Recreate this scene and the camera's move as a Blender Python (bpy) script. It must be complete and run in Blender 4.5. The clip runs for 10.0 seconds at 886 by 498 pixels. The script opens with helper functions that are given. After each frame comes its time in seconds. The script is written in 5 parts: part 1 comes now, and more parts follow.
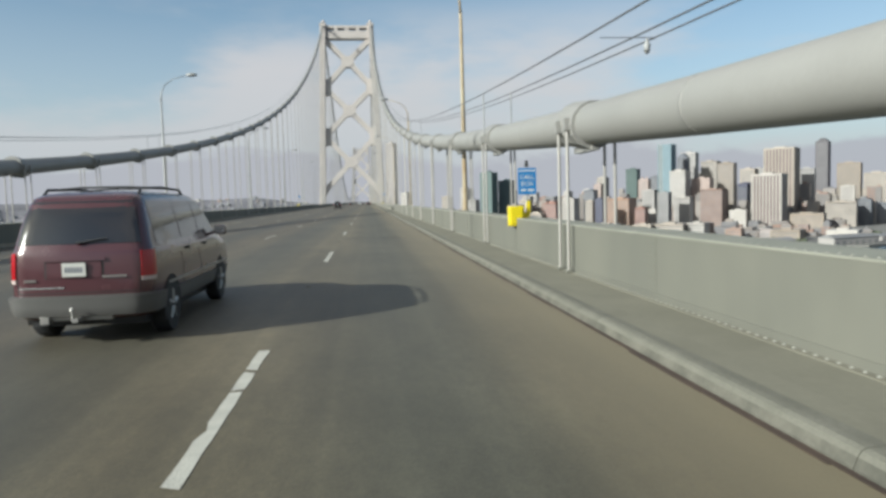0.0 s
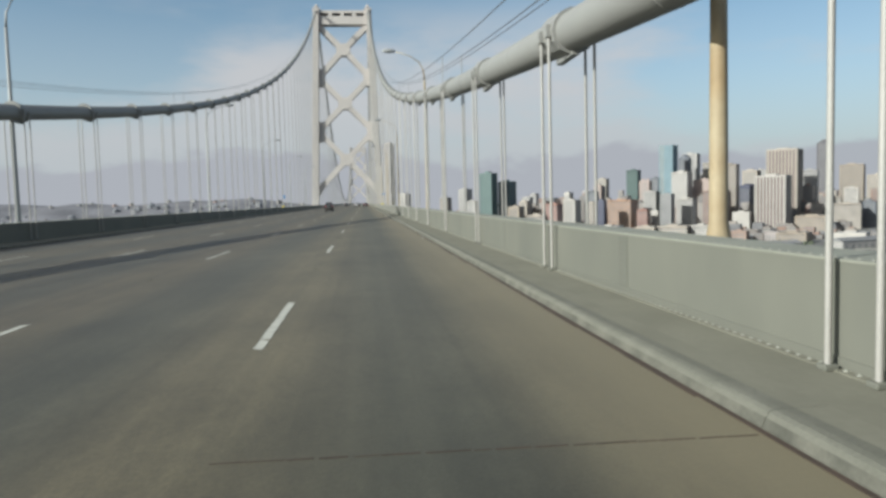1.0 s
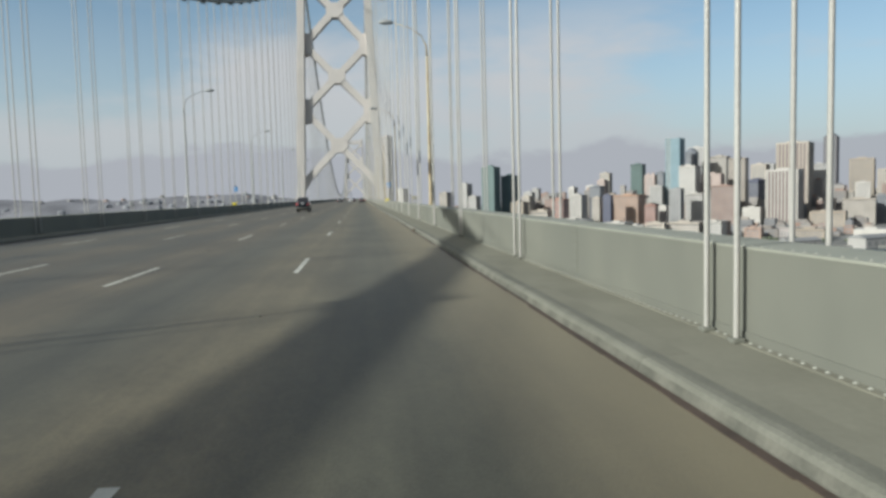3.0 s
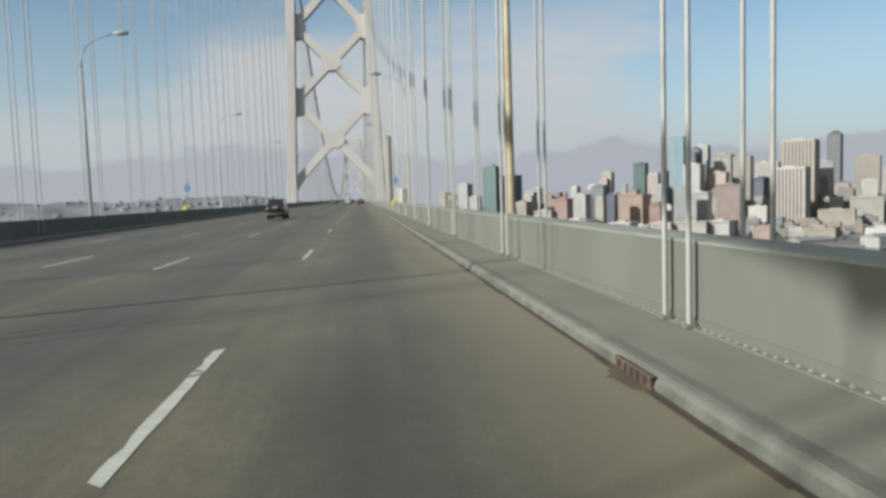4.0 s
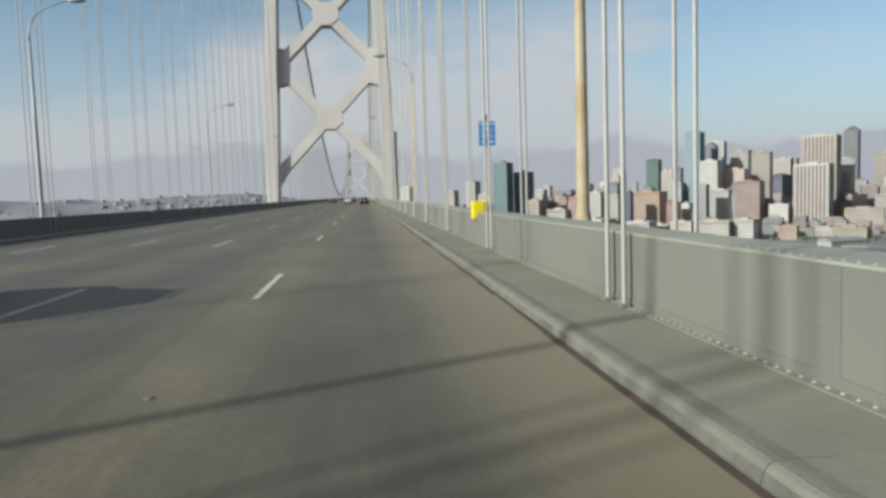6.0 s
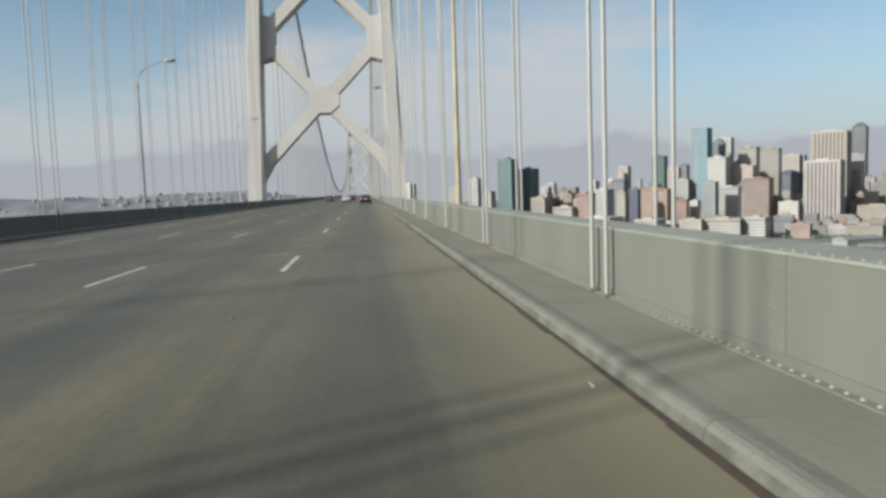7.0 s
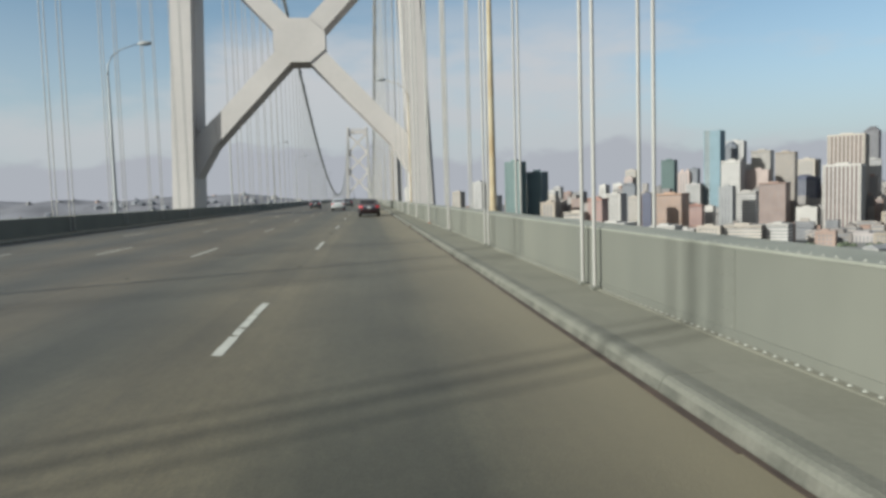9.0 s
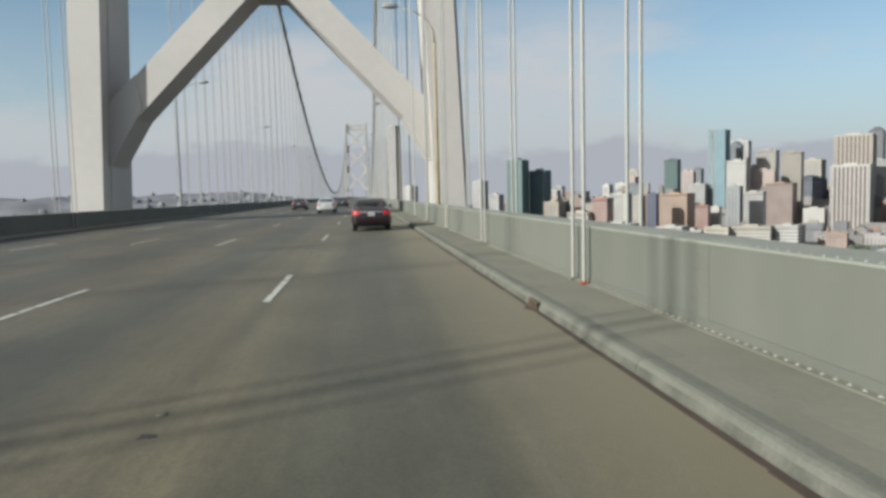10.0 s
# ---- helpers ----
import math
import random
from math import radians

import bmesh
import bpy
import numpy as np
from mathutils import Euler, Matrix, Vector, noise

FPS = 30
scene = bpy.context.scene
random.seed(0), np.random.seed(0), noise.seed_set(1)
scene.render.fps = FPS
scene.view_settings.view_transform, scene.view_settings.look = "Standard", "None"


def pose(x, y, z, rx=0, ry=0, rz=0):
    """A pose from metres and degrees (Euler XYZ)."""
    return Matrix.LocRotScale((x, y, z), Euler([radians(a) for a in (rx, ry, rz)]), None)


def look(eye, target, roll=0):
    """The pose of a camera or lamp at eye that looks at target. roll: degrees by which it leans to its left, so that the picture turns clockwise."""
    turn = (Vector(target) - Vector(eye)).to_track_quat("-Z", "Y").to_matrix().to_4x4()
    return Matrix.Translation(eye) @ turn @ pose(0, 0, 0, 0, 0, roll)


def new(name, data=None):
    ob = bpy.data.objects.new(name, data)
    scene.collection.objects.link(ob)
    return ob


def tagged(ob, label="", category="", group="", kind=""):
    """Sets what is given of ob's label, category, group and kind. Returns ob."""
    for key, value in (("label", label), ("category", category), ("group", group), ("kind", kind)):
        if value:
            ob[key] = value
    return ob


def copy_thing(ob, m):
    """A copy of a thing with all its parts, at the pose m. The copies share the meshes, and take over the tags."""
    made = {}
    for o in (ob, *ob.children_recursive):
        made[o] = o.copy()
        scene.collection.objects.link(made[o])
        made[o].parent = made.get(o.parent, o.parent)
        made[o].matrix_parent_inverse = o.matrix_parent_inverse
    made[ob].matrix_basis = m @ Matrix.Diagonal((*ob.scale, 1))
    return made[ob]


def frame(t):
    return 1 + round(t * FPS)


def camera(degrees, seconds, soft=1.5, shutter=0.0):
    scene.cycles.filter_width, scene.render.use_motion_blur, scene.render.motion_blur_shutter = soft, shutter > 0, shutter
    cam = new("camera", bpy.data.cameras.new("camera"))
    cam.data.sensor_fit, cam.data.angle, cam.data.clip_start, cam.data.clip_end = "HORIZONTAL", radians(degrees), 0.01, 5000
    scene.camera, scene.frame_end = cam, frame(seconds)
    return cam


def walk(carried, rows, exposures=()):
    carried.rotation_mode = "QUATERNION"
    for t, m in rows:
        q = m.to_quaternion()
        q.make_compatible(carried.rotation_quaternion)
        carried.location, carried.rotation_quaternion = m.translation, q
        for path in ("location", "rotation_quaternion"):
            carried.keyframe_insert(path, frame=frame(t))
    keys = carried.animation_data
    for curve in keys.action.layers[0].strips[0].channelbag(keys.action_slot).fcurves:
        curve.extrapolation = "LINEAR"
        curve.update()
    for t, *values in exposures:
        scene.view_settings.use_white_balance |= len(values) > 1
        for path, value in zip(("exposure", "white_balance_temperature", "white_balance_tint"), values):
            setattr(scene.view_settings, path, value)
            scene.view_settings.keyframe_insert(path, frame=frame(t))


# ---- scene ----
cam = camera(63.58, 10.0, soft=3.15)
PATH = [
    (0, pose(6.411, 0.888, 1.522, 86.023, 1.581, -6.072)),
    (0.5, pose(6.424, 13.660, 1.522, 86.238, 1.316, -6.163)),
    (1, pose(6.463, 26.438, 1.522, 86.115, 1.461, -6.305)),
    (1.5, pose(6.481, 39.222, 1.522, 85.938, 1.701, -6.412)),
    (2, pose(6.530, 52.012, 1.522, 85.909, 1.928, -6.496)),
    (2.5, pose(6.607, 64.808, 1.522, 85.706, 1.398, -6.490)),
    (4, pose(6.809, 103.233, 1.522, 85.750, 1.824, -6.633)),
    (4.5, pose(6.813, 116.054, 1.522, 85.660, 1.882, -6.544)),
    (5, pose(6.934, 128.881, 1.522, 85.670, 1.847, -6.472)),
    (5.5, pose(7.008, 141.714, 1.522, 85.674, 1.813, -6.361)),
    (7, pose(7.052, 180.249, 1.522, 85.387, 1.872, -6.188)),
    (7.5, pose(6.869, 193.107, 1.522, 85.485, 1.416, -6.234)),
    (8, pose(6.895, 205.970, 1.522, 85.651, 2.042, -6.171)),
    (8.5, pose(6.864, 218.840, 1.522, 85.648, 1.689, -6.141)),
    (9, pose(6.828, 231.716, 1.522, 85.703, 1.657, -6.170)),
    (9.5, pose(6.805, 244.598, 1.522, 85.624, 1.403, -6.182)),
    (10, pose(6.781, 257.486, 1.522, 85.611, 1.339, -6.299)),
]
walk(cam, PATH, ((0.0, 0.52, 5960, 2.6), (0.5, 0.48, 5960, 2.4), (1.0, 0.40, 5930, 1.9), (2.5, 0.37, 5930, 1.6), (4.0, 0.40, 5930, 1.9), (10.0, 0.40, 5930, 1.9)))

# ---- daylight ----
SUN_EL, SUN_DIR = radians(24.2), Vector((0.894, 0.448, 0)).normalized()   # the way the light travels
world = bpy.data.worlds.new("world")
scene.world = world
world.use_nodes = True
wn, wl = world.node_tree.nodes, world.node_tree.links
sky = wn.new("ShaderNodeTexSky")
sky.sky_type, sky.sun_disc = 'NISHITA', False
sky.sun_elevation = SUN_EL
sky.sun_rotation = math.atan2(-SUN_DIR.x, -SUN_DIR.y)
sky.air_density, sky.dust_density, sky.ozone_density = 0.75, 1.6, 0.4
wn["Background"].inputs["Strength"].default_value = 0.09
# broken cloud, thickening into a pale bank of haze at the horizon
coord = wn.new("ShaderNodeTexCoord")
wmap = wn.new("ShaderNodeMapping")
wmap.inputs["Scale"].default_value = (1.0, 1.0, 3.2)
wmap.inputs["Location"].default_value = (0.0, 0.0, 0.35)
wl.new(coord.outputs["Generated"], wmap.inputs["Vector"])
cloud = wn.new("ShaderNodeTexNoise")
cloud.inputs["Scale"].default_value, cloud.inputs["Detail"].default_value, cloud.inputs["Roughness"].default_value = 1.9, 5, 0.5
wl.new(wmap.outputs[0], cloud.inputs["Vector"])
cover = wn.new("ShaderNodeMapRange")
cover.interpolation_type = 'SMOOTHSTEP'
cover.inputs[1].default_value, cover.inputs[2].default_value, cover.inputs[3].default_value, cover.inputs[4].default_value = 0.43, 0.66, 0.22, 0.92
lift = wn.new("ShaderNodeSeparateXYZ")
wl.new(coord.outputs["Generated"], lift.inputs[0])
# more of it over the city than over the open bay
drift = wn.new("ShaderNodeMapRange")
drift.interpolation_type = 'SMOOTHSTEP'
drift.inputs[1].default_value, drift.inputs[2].default_value, drift.inputs[3].default_value, drift.inputs[4].default_value = -0.32, 0.0, 0.03, 0.125
wl.new(lift.outputs["X"], drift.inputs[0])
# and it breaks up again over the hills behind the city
gap = wn.new("ShaderNodeMapRange")
gap.interpolation_type = 'SMOOTHSTEP'
gap.inputs[1].default_value, gap.inputs[2].default_value, gap.inputs[3].default_value, gap.inputs[4].default_value = 0.24, 0.50, 0.0, -0.17
wl.new(lift.outputs["X"], gap.inputs[0])
spread = wn.new("ShaderNodeMath")
spread.operation = 'ADD'
wl.new(drift.outputs[0], spread.inputs[0])
wl.new(gap.outputs[0], spread.inputs[1])
thick = wn.new("ShaderNodeMath")
thick.operation = 'ADD'
wl.new(cloud.outputs["Fac"], thick.inputs[0])
wl.new(spread.outputs[0], thick.inputs[1])
# small puffs and streaks within it
puff = wn.new("ShaderNodeTexNoise")
puff.inputs["Scale"].default_value, puff.inputs["Detail"].default_value, puff.inputs["Roughness"].default_value = 6.0, 7, 0.6
wl.new(wmap.outputs[0], puff.inputs["Vector"])
fluff = wn.new("ShaderNodeMath")
fluff.operation = 'MULTIPLY_ADD'
fluff.inputs[1].default_value = 0.34
wl.new(puff.outputs["Fac"], fluff.inputs[0])
wl.new(thick.outputs[0], fluff.inputs[2])
even = wn.new("ShaderNodeMath")
even.operation = 'SUBTRACT'
even.inputs[1].default_value = 0.17
wl.new(fluff.outputs[0], even.inputs[0])
wl.new(even.outputs[0], cover.inputs[0])
# the bank of haze along the horizon has a ragged top
ragmap = wn.new("ShaderNodeMapping")
ragmap.inputs["Scale"].default_value = (1.0, 1.0, 2.2)
wl.new(coord.outputs["Generated"], ragmap.inputs["Vector"])
ragged = wn.new("ShaderNodeTexNoise")
ragged.inputs["Scale"].default_value, ragged.inputs["Detail"].default_value, ragged.inputs["Roughness"].default_value = 6.5, 6, 0.55
wl.new(ragmap.outputs[0], ragged.inputs["Vector"])
top = wn.new("ShaderNodeMath")
top.operation = 'MULTIPLY_ADD'
top.inputs[1].default_value = -0.11
wl.new(ragged.outputs["Fac"], top.inputs[0])
wl.new(lift.outputs["Z"], top.inputs[2])
bank = wn.new("ShaderNodeMapRange")
bank.interpolation_type = 'SMOOTHSTEP'
bank.inputs[1].default_value, bank.inputs[2].default_value, bank.inputs[3].default_value, bank.inputs[4].default_value = -0.006, 0.010, 0.85, 0.0
wl.new(top.outputs[0], bank.inputs[0])
glow = wn.new("ShaderNodeMapRange")
glow.interpolation_type = 'SMOOTHSTEP'
glow.inputs[1].default_value, glow.inputs[2].default_value, glow.inputs[3].default_value, glow.inputs[4].default_value = 0.02, 0.2, 0.75, 0.0
wl.new(lift.outputs["Z"], glow.inputs[0])
mix1, mix2, mix3 = [wn.new("ShaderNodeMix") for _ in range(3)]
mix1.data_type = mix2.data_type = mix3.data_type = 'RGBA'
# the cloud lies low in the sky and opens to clear blue overhead
clear = wn.new("ShaderNodeMapRange")
clear.interpolation_type = 'SMOOTHSTEP'
clear.inputs[1].default_value, clear.inputs[2].default_value, clear.inputs[3].default_value, clear.inputs[4].default_value = 0.17, 0.30, 1.0, 0.0
thin = wn.new("ShaderNodeMath")
thin.operation = 'MULTIPLY'
wl.new(lift.outputs["Z"], clear.inputs[0])
# unseen broken cloud added towards the zenith to brighten the shade
zenith_fill = wn.new("ShaderNodeMapRange")
zenith_fill.interpolation_type = 'SMOOTHSTEP'
zenith_fill.inputs[1].default_value, zenith_fill.inputs[2].default_value, zenith_fill.inputs[3].default_value, zenith_fill.inputs[4].default_value = 0.36, 0.62, 0.0, 0.8
wl.new(lift.outputs["Z"], zenith_fill.inputs[0])
both = wn.new("ShaderNodeMath")
both.operation = 'MAXIMUM'
wl.new(clear.outputs[0], both.inputs[0])
wl.new(zenith_fill.outputs[0], both.inputs[1])
wl.new(cover.outputs[0], thin.inputs[0])
wl.new(both.outputs[0], thin.inputs[1])
wl.new(thin.outputs[0], mix1.inputs["Factor"])
tint_sky = wn.new("ShaderNodeMix")
tint_sky.data_type, tint_sky.blend_type = 'RGBA', 'MULTIPLY'
tint_sky.inputs["Factor"].default_value = 1.0
tint_sky.inputs["B"].default_value = (1.13, 1.19, 1.09, 1)
wl.new(sky.outputs[0], tint_sky.inputs["A"])
wl.new(tint_sky.outputs["Result"], mix1.inputs["A"])
mix1.inputs["B"].default_value = (5.3, 4.82, 4.72, 1)
wl.new(glow.outputs[0], mix2.inputs["Factor"])
wl.new(mix1.outputs["Result"], mix2.inputs["A"])
mix2.inputs["B"].default_value = (4.25, 4.25, 4.35, 1)
wl.new(bank.outputs[0], mix3.inputs["Factor"])
wl.new(mix2.outputs["Result"], mix3.inputs["A"])
mix3.inputs["B"].default_value = (3.72, 3.53, 3.76, 1)
wl.new(mix3.outputs["Result"], wn["Background"].inputs["Color"])
sun_data = bpy.data.lights.new("sun", 'SUN')
sun_data.energy, sun_data.angle, sun_data.color = 5.0, radians(0.75), (1.0, 0.955, 0.88)
sun = new("sun", sun_data)
sun.matrix_world = look((0, 0, 0), Vector((SUN_DIR.x * math.cos(SUN_EL), SUN_DIR.y * math.cos(SUN_EL), -math.sin(SUN_EL))))


# ---- materials ----
TONE = 0.67   # sun-bleached samples brought down to their true reflectance


def mat(name, base, rough=0.6, metal=0.0, vary=0.12, size=1.0, bump=0.0, fine=12.0, tint=None, random_tone=0.0, spec=0.5, stretch=(1, 1, 1)):
    """A surface with stains at a scale of `size` metres, a finer grain, and relief."""
    m = bpy.data.materials.new(name)
    m.use_nodes = True
    n, l = m.node_tree.nodes, m.node_tree.links
    b = n["Principled BSDF"]
    b.inputs["Metallic"].default_value = metal
    b.inputs["Specular IOR Level"].default_value = spec
    co = n.new("ShaderNodeTexCoord")
    mp = n.new("ShaderNodeMapping")
    mp.inputs["Scale"].default_value = stretch
    l.new(co.outputs["Object"], mp.inputs["Vector"])
    big, small = n.new("ShaderNodeTexNoise"), n.new("ShaderNodeTexNoise")
    big.inputs["Scale"].default_value, big.inputs["Detail"].default_value = 1.0 / size, 5
    small.inputs["Scale"].default_value, small.inputs["Detail"].default_value = fine / size, 3
    for tex in (big, small):
        l.new(mp.outputs[0], tex.inputs["Vector"])
    ramp = n.new("ShaderNodeValToRGB")
    dark = [c * TONE * (1 - vary) for c in base]
    light = [min(1, c * TONE * (1 + vary)) for c in (tint or base)]
    ramp.color_ramp.elements[0].position, ramp.color_ramp.elements[1].position = 0.3, 0.7
    ramp.color_ramp.elements[0].color, ramp.color_ramp.elements[1].color = (*dark, 1), (*light, 1)
    l.new(big.outputs["Fac"], ramp.inputs[0])
    grain = n.new("ShaderNodeMapRange")
    grain.inputs[3].default_value, grain.inputs[4].default_value = 1 - vary, 1 + vary
    l.new(small.outputs["Fac"], grain.inputs[0])
    hsv = n.new("ShaderNodeHueSaturation")
    l.new(ramp.outputs[0], hsv.inputs["Color"])
    if random_tone:
        info = n.new("ShaderNodeObjectInfo")
        span = n.new("ShaderNodeMapRange")
        span.inputs[3].default_value, span.inputs[4].default_value = 1 - random_tone, 1 + random_tone
        l.new(info.outputs["Random"], span.inputs[0])
        mul = n.new("ShaderNodeMath")
        mul.operation = 'MULTIPLY'
        l.new(span.outputs[0], mul.inputs[0])
        l.new(grain.outputs[0], mul.inputs[1])
        l.new(mul.outputs[0], hsv.inputs["Value"])
    else:
        l.new(grain.outputs[0], hsv.inputs["Value"])
    l.new(hsv.outputs[0], b.inputs["Base Color"])
    rr = n.new("ShaderNodeMapRange")
    rr.inputs[3].default_value, rr.inputs[4].default_value = max(0.02, rough - 0.08), min(1, rough + 0.08)
    l.new(small.outputs["Fac"], rr.inputs[0])
    l.new(rr.outputs[0], b.inputs["Roughness"])
    if bump:
        bp = n.new("ShaderNodeBump")
        bp.inputs["Strength"].default_value, bp.inputs["Distance"].default_value = min(1, bump), 0.02
        l.new(small.outputs["Fac"], bp.inputs["Height"])
        l.new(bp.outputs[0], b.inputs["Normal"])
    return m


STEEL = mat("grey_green_paint", (0.194, 0.193, 0.162), 0.72, 0, 0.07, 2.2, 0.12, 7, tint=(0.210, 0.205, 0.168), random_tone=0.04, spec=0.25, stretch=(1, 1, 0.5))
TOWER = mat("silver_tower_paint", (0.67, 0.605, 0.555), 0.6, 0, 0.06, 6, 0.05, 10)
CABLE = mat("cable_wrap_paint", (0.335, 0.325, 0.30), 0.6, 0, 0.06, 1.5, 0.1, 20)
ROPE = mat("hanger_rope_paint", (0.46, 0.43, 0.39), 0.5, 0, 0.1, 1.0, 0.3, 30)
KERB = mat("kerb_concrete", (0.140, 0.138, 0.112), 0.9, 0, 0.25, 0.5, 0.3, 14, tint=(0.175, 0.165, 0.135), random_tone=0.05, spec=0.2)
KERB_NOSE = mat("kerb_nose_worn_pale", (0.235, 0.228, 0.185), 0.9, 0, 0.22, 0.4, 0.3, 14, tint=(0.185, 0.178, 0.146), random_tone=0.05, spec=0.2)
WALKWAY = mat("walkway_paint", (0.265, 0.252, 0.198), 0.9, 0, 0.1, 1.2, 0.2, 16, spec=0.15)
RUST = mat("rust_stain", (0.075, 0.05, 0.035), 0.9, 0, 0.3, 0.5, 0.3, 10)
PAINT = mat("road_marking_white", (0.60, 0.58, 0.50), 0.7, 0, 0.14, 0.25, 0.3, 12)
POLE = mat("lamp_pole_tan_paint", (0.44, 0.30, 0.15), 0.6, 0, 0.15, 1.6, 0.1, 12, tint=(0.50, 0.44, 0.31), spec=0.25)
POLE_GREY = mat("lamp_pole_grey_paint", (0.40, 0.40, 0.39), 0.5, 0, 0.08, 1.0, 0.1, 12)
WIRE = mat("weathered_wire", (0.13, 0.13, 0.13), 0.6, 0, 0.15, 0.5)
WATER = mat("bay_water", (0.035, 0.06, 0.075), 0.22, 0, 0.2, 120, 0.0, 8)
# top flange coloured lighter than the wall, offsetting its weaker sun
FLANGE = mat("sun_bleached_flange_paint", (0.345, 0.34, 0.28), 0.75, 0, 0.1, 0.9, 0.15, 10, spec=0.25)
# rivet heads are paler than the wall paint
PALE_RIVET = mat("sun_bleached_rivet_paint", (0.41, 0.40, 0.34), 0.6, 0, 0.1, 0.5)
YELLOW = mat("call_box_yellow", (0.85, 0.68, 0.0), 0.45, 0, 0.04, 0.6)
SIGN_BLUE = mat("sign_blue", (0.02, 0.22, 0.55), 0.4, 0, 0.05, 0.6)
ORANGE = mat("red_lead_primer", (0.36, 0.10, 0.045), 0.7, 0, 0.15, 0.2)
WHITE = mat("sign_white", (0.8, 0.8, 0.78), 0.5, 0, 0.03, 0.5)
BLACK = mat("black_rubber", (0.02, 0.02, 0.022), 0.75, 0, 0.2, 0.4, 0.2)
LAND = mat("city_ground", (0.22, 0.21, 0.19), 0.9, 0, 0.25, 60, 0.0, 10)
# hill colour paled and blued to stand for distance haze
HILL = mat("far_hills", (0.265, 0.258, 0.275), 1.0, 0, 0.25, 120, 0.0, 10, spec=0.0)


# asphalt: worn lanes along the deck, grain and stains
def asphalt():
    m = mat("worn_asphalt", (0.080, 0.072, 0.046), 0.6, 0, 0.13, 2.2, 0.15, 150, tint=(0.115, 0.100, 0.063), stretch=(1, 0.4, 1))
    n, l = m.node_tree.nodes, m.node_tree.links
    b = n["Principled BSDF"]
    src = b.inputs["Base Color"].links[0].from_socket
    geo = n.new("ShaderNodeTexCoord")
    sep = n.new("ShaderNodeSeparateXYZ")
    l.new(geo.outputs["Object"], sep.inputs[0])
    # oil-dark middle of every lane, cleaner wheel tracks
    wave = n.new("ShaderNodeMath")
    wave.operation = 'SINE'
    ph = n.new("ShaderNodeMath")
    ph.operation = 'MULTIPLY_ADD'
    ph.inputs[1].default_value, ph.inputs[2].default_value = 2 * math.pi / 3.38, -2 * math.pi * 6.05 / 3.38
    l.new(sep.outputs["X"], ph.inputs[0])
    l.new(ph.outputs[0], wave.inputs[0])
    rng = n.new("ShaderNodeMapRange")
    rng.inputs[1].default_value, rng.inputs[2].default_value = -1, 1
    l.new(wave.outputs[0], rng.inputs[0])
    worn = n.new("ShaderNodeValToRGB")
    worn.color_ramp.elements[0].color, worn.color_ramp.elements[1].color = (1.18, 1.12, 1.02, 1), (0.74, 0.79, 0.82, 1)
    worn.color_ramp.elements[0].position, worn.color_ramp.elements[1].position = 0.15, 0.95
    l.new(rng.outputs[0], worn.inputs[0])
    mul = n.new("ShaderNodeMix")
    mul.data_type, mul.blend_type = 'RGBA', 'MULTIPLY'
    mul.inputs["Factor"].default_value = 1
    l.new(src, mul.inputs["A"])
    l.new(worn.outputs[0], mul.inputs["B"])
    # long tyre streaks and blotchy wear
    for scale3, detail, lo, hi in (((2.6, 0.035, 1), 4, 0.78, 1.20), ((1.1, 0.55, 1), 6, 0.78, 1.20), ((11, 5, 1), 3, 0.86, 1.14), ((34, 22, 1), 2, 0.84, 1.16)):
        mp = n.new("ShaderNodeMapping")
        mp.inputs["Scale"].default_value = scale3
        l.new(geo.outputs["Object"], mp.inputs["Vector"])
        tex = n.new("ShaderNodeTexNoise")
        tex.inputs["Scale"].default_value, tex.inputs["Detail"].default_value, tex.inputs["Roughness"].default_value = 1.0, detail, 0.6
        l.new(mp.outputs[0], tex.inputs["Vector"])
        tone = n.new("ShaderNodeMapRange")
        tone.inputs[1].default_value, tone.inputs[2].default_value = 0.3, 0.7
        tone.inputs[3].default_value, tone.inputs[4].default_value = lo, hi
        l.new(tex.outputs["Fac"], tone.inputs[0])
        more = n.new("ShaderNodeMix")
        more.data_type, more.blend_type = 'RGBA', 'MULTIPLY'
        more.inputs["Factor"].default_value = 1
        l.new(mul.outputs["Result"], more.inputs["A"])
        l.new(tone.outputs[0], more.inputs["B"])
        mul = more
    # the middle lanes are darker and browner
    leftward = n.new("ShaderNodeMapRange")
    leftward.inputs[1].default_value, leftward.inputs[2].default_value, leftward.inputs[3].default_value, leftward.inputs[4].default_value = 1.0, 5.6, 0.0, 1.0
    l.new(sep.outputs["X"], leftward.inputs[0])
    shade = n.new("ShaderNodeValToRGB")
    shade.color_ramp.elements[0].color, shade.color_ramp.elements[1].color = (0.77, 0.71, 0.71, 1), (1, 1, 1, 1)
    l.new(leftward.outputs[0], shade.inputs[0])
    browned = n.new("ShaderNodeMix")
    browned.data_type, browned.blend_type = 'RGBA', 'MULTIPLY'
    browned.inputs["Factor"].default_value = 1
    l.new(mul.outputs["Result"], browned.inputs["A"])
    l.new(shade.outputs[0], browned.inputs["B"])
    mul = browned
    # tan dust that gathers along the kerb
    edge = n.new("ShaderNodeMapRange")
    edge.inputs[1].default_value, edge.inputs[2].default_value = 7.4, 8.7
    l.new(sep.outputs["X"], edge.inputs[0])
    scale = n.new("ShaderNodeMath")
    scale.operation = 'MULTIPLY'
    scale.inputs[1].default_value = 0.78
    l.new(edge.outputs[0], scale.inputs[0])
    dust = n.new("ShaderNodeMix")
    dust.data_type = 'RGBA'
    l.new(scale.outputs[0], dust.inputs["Factor"])
    l.new(mul.outputs["Result"], dust.inputs["A"])
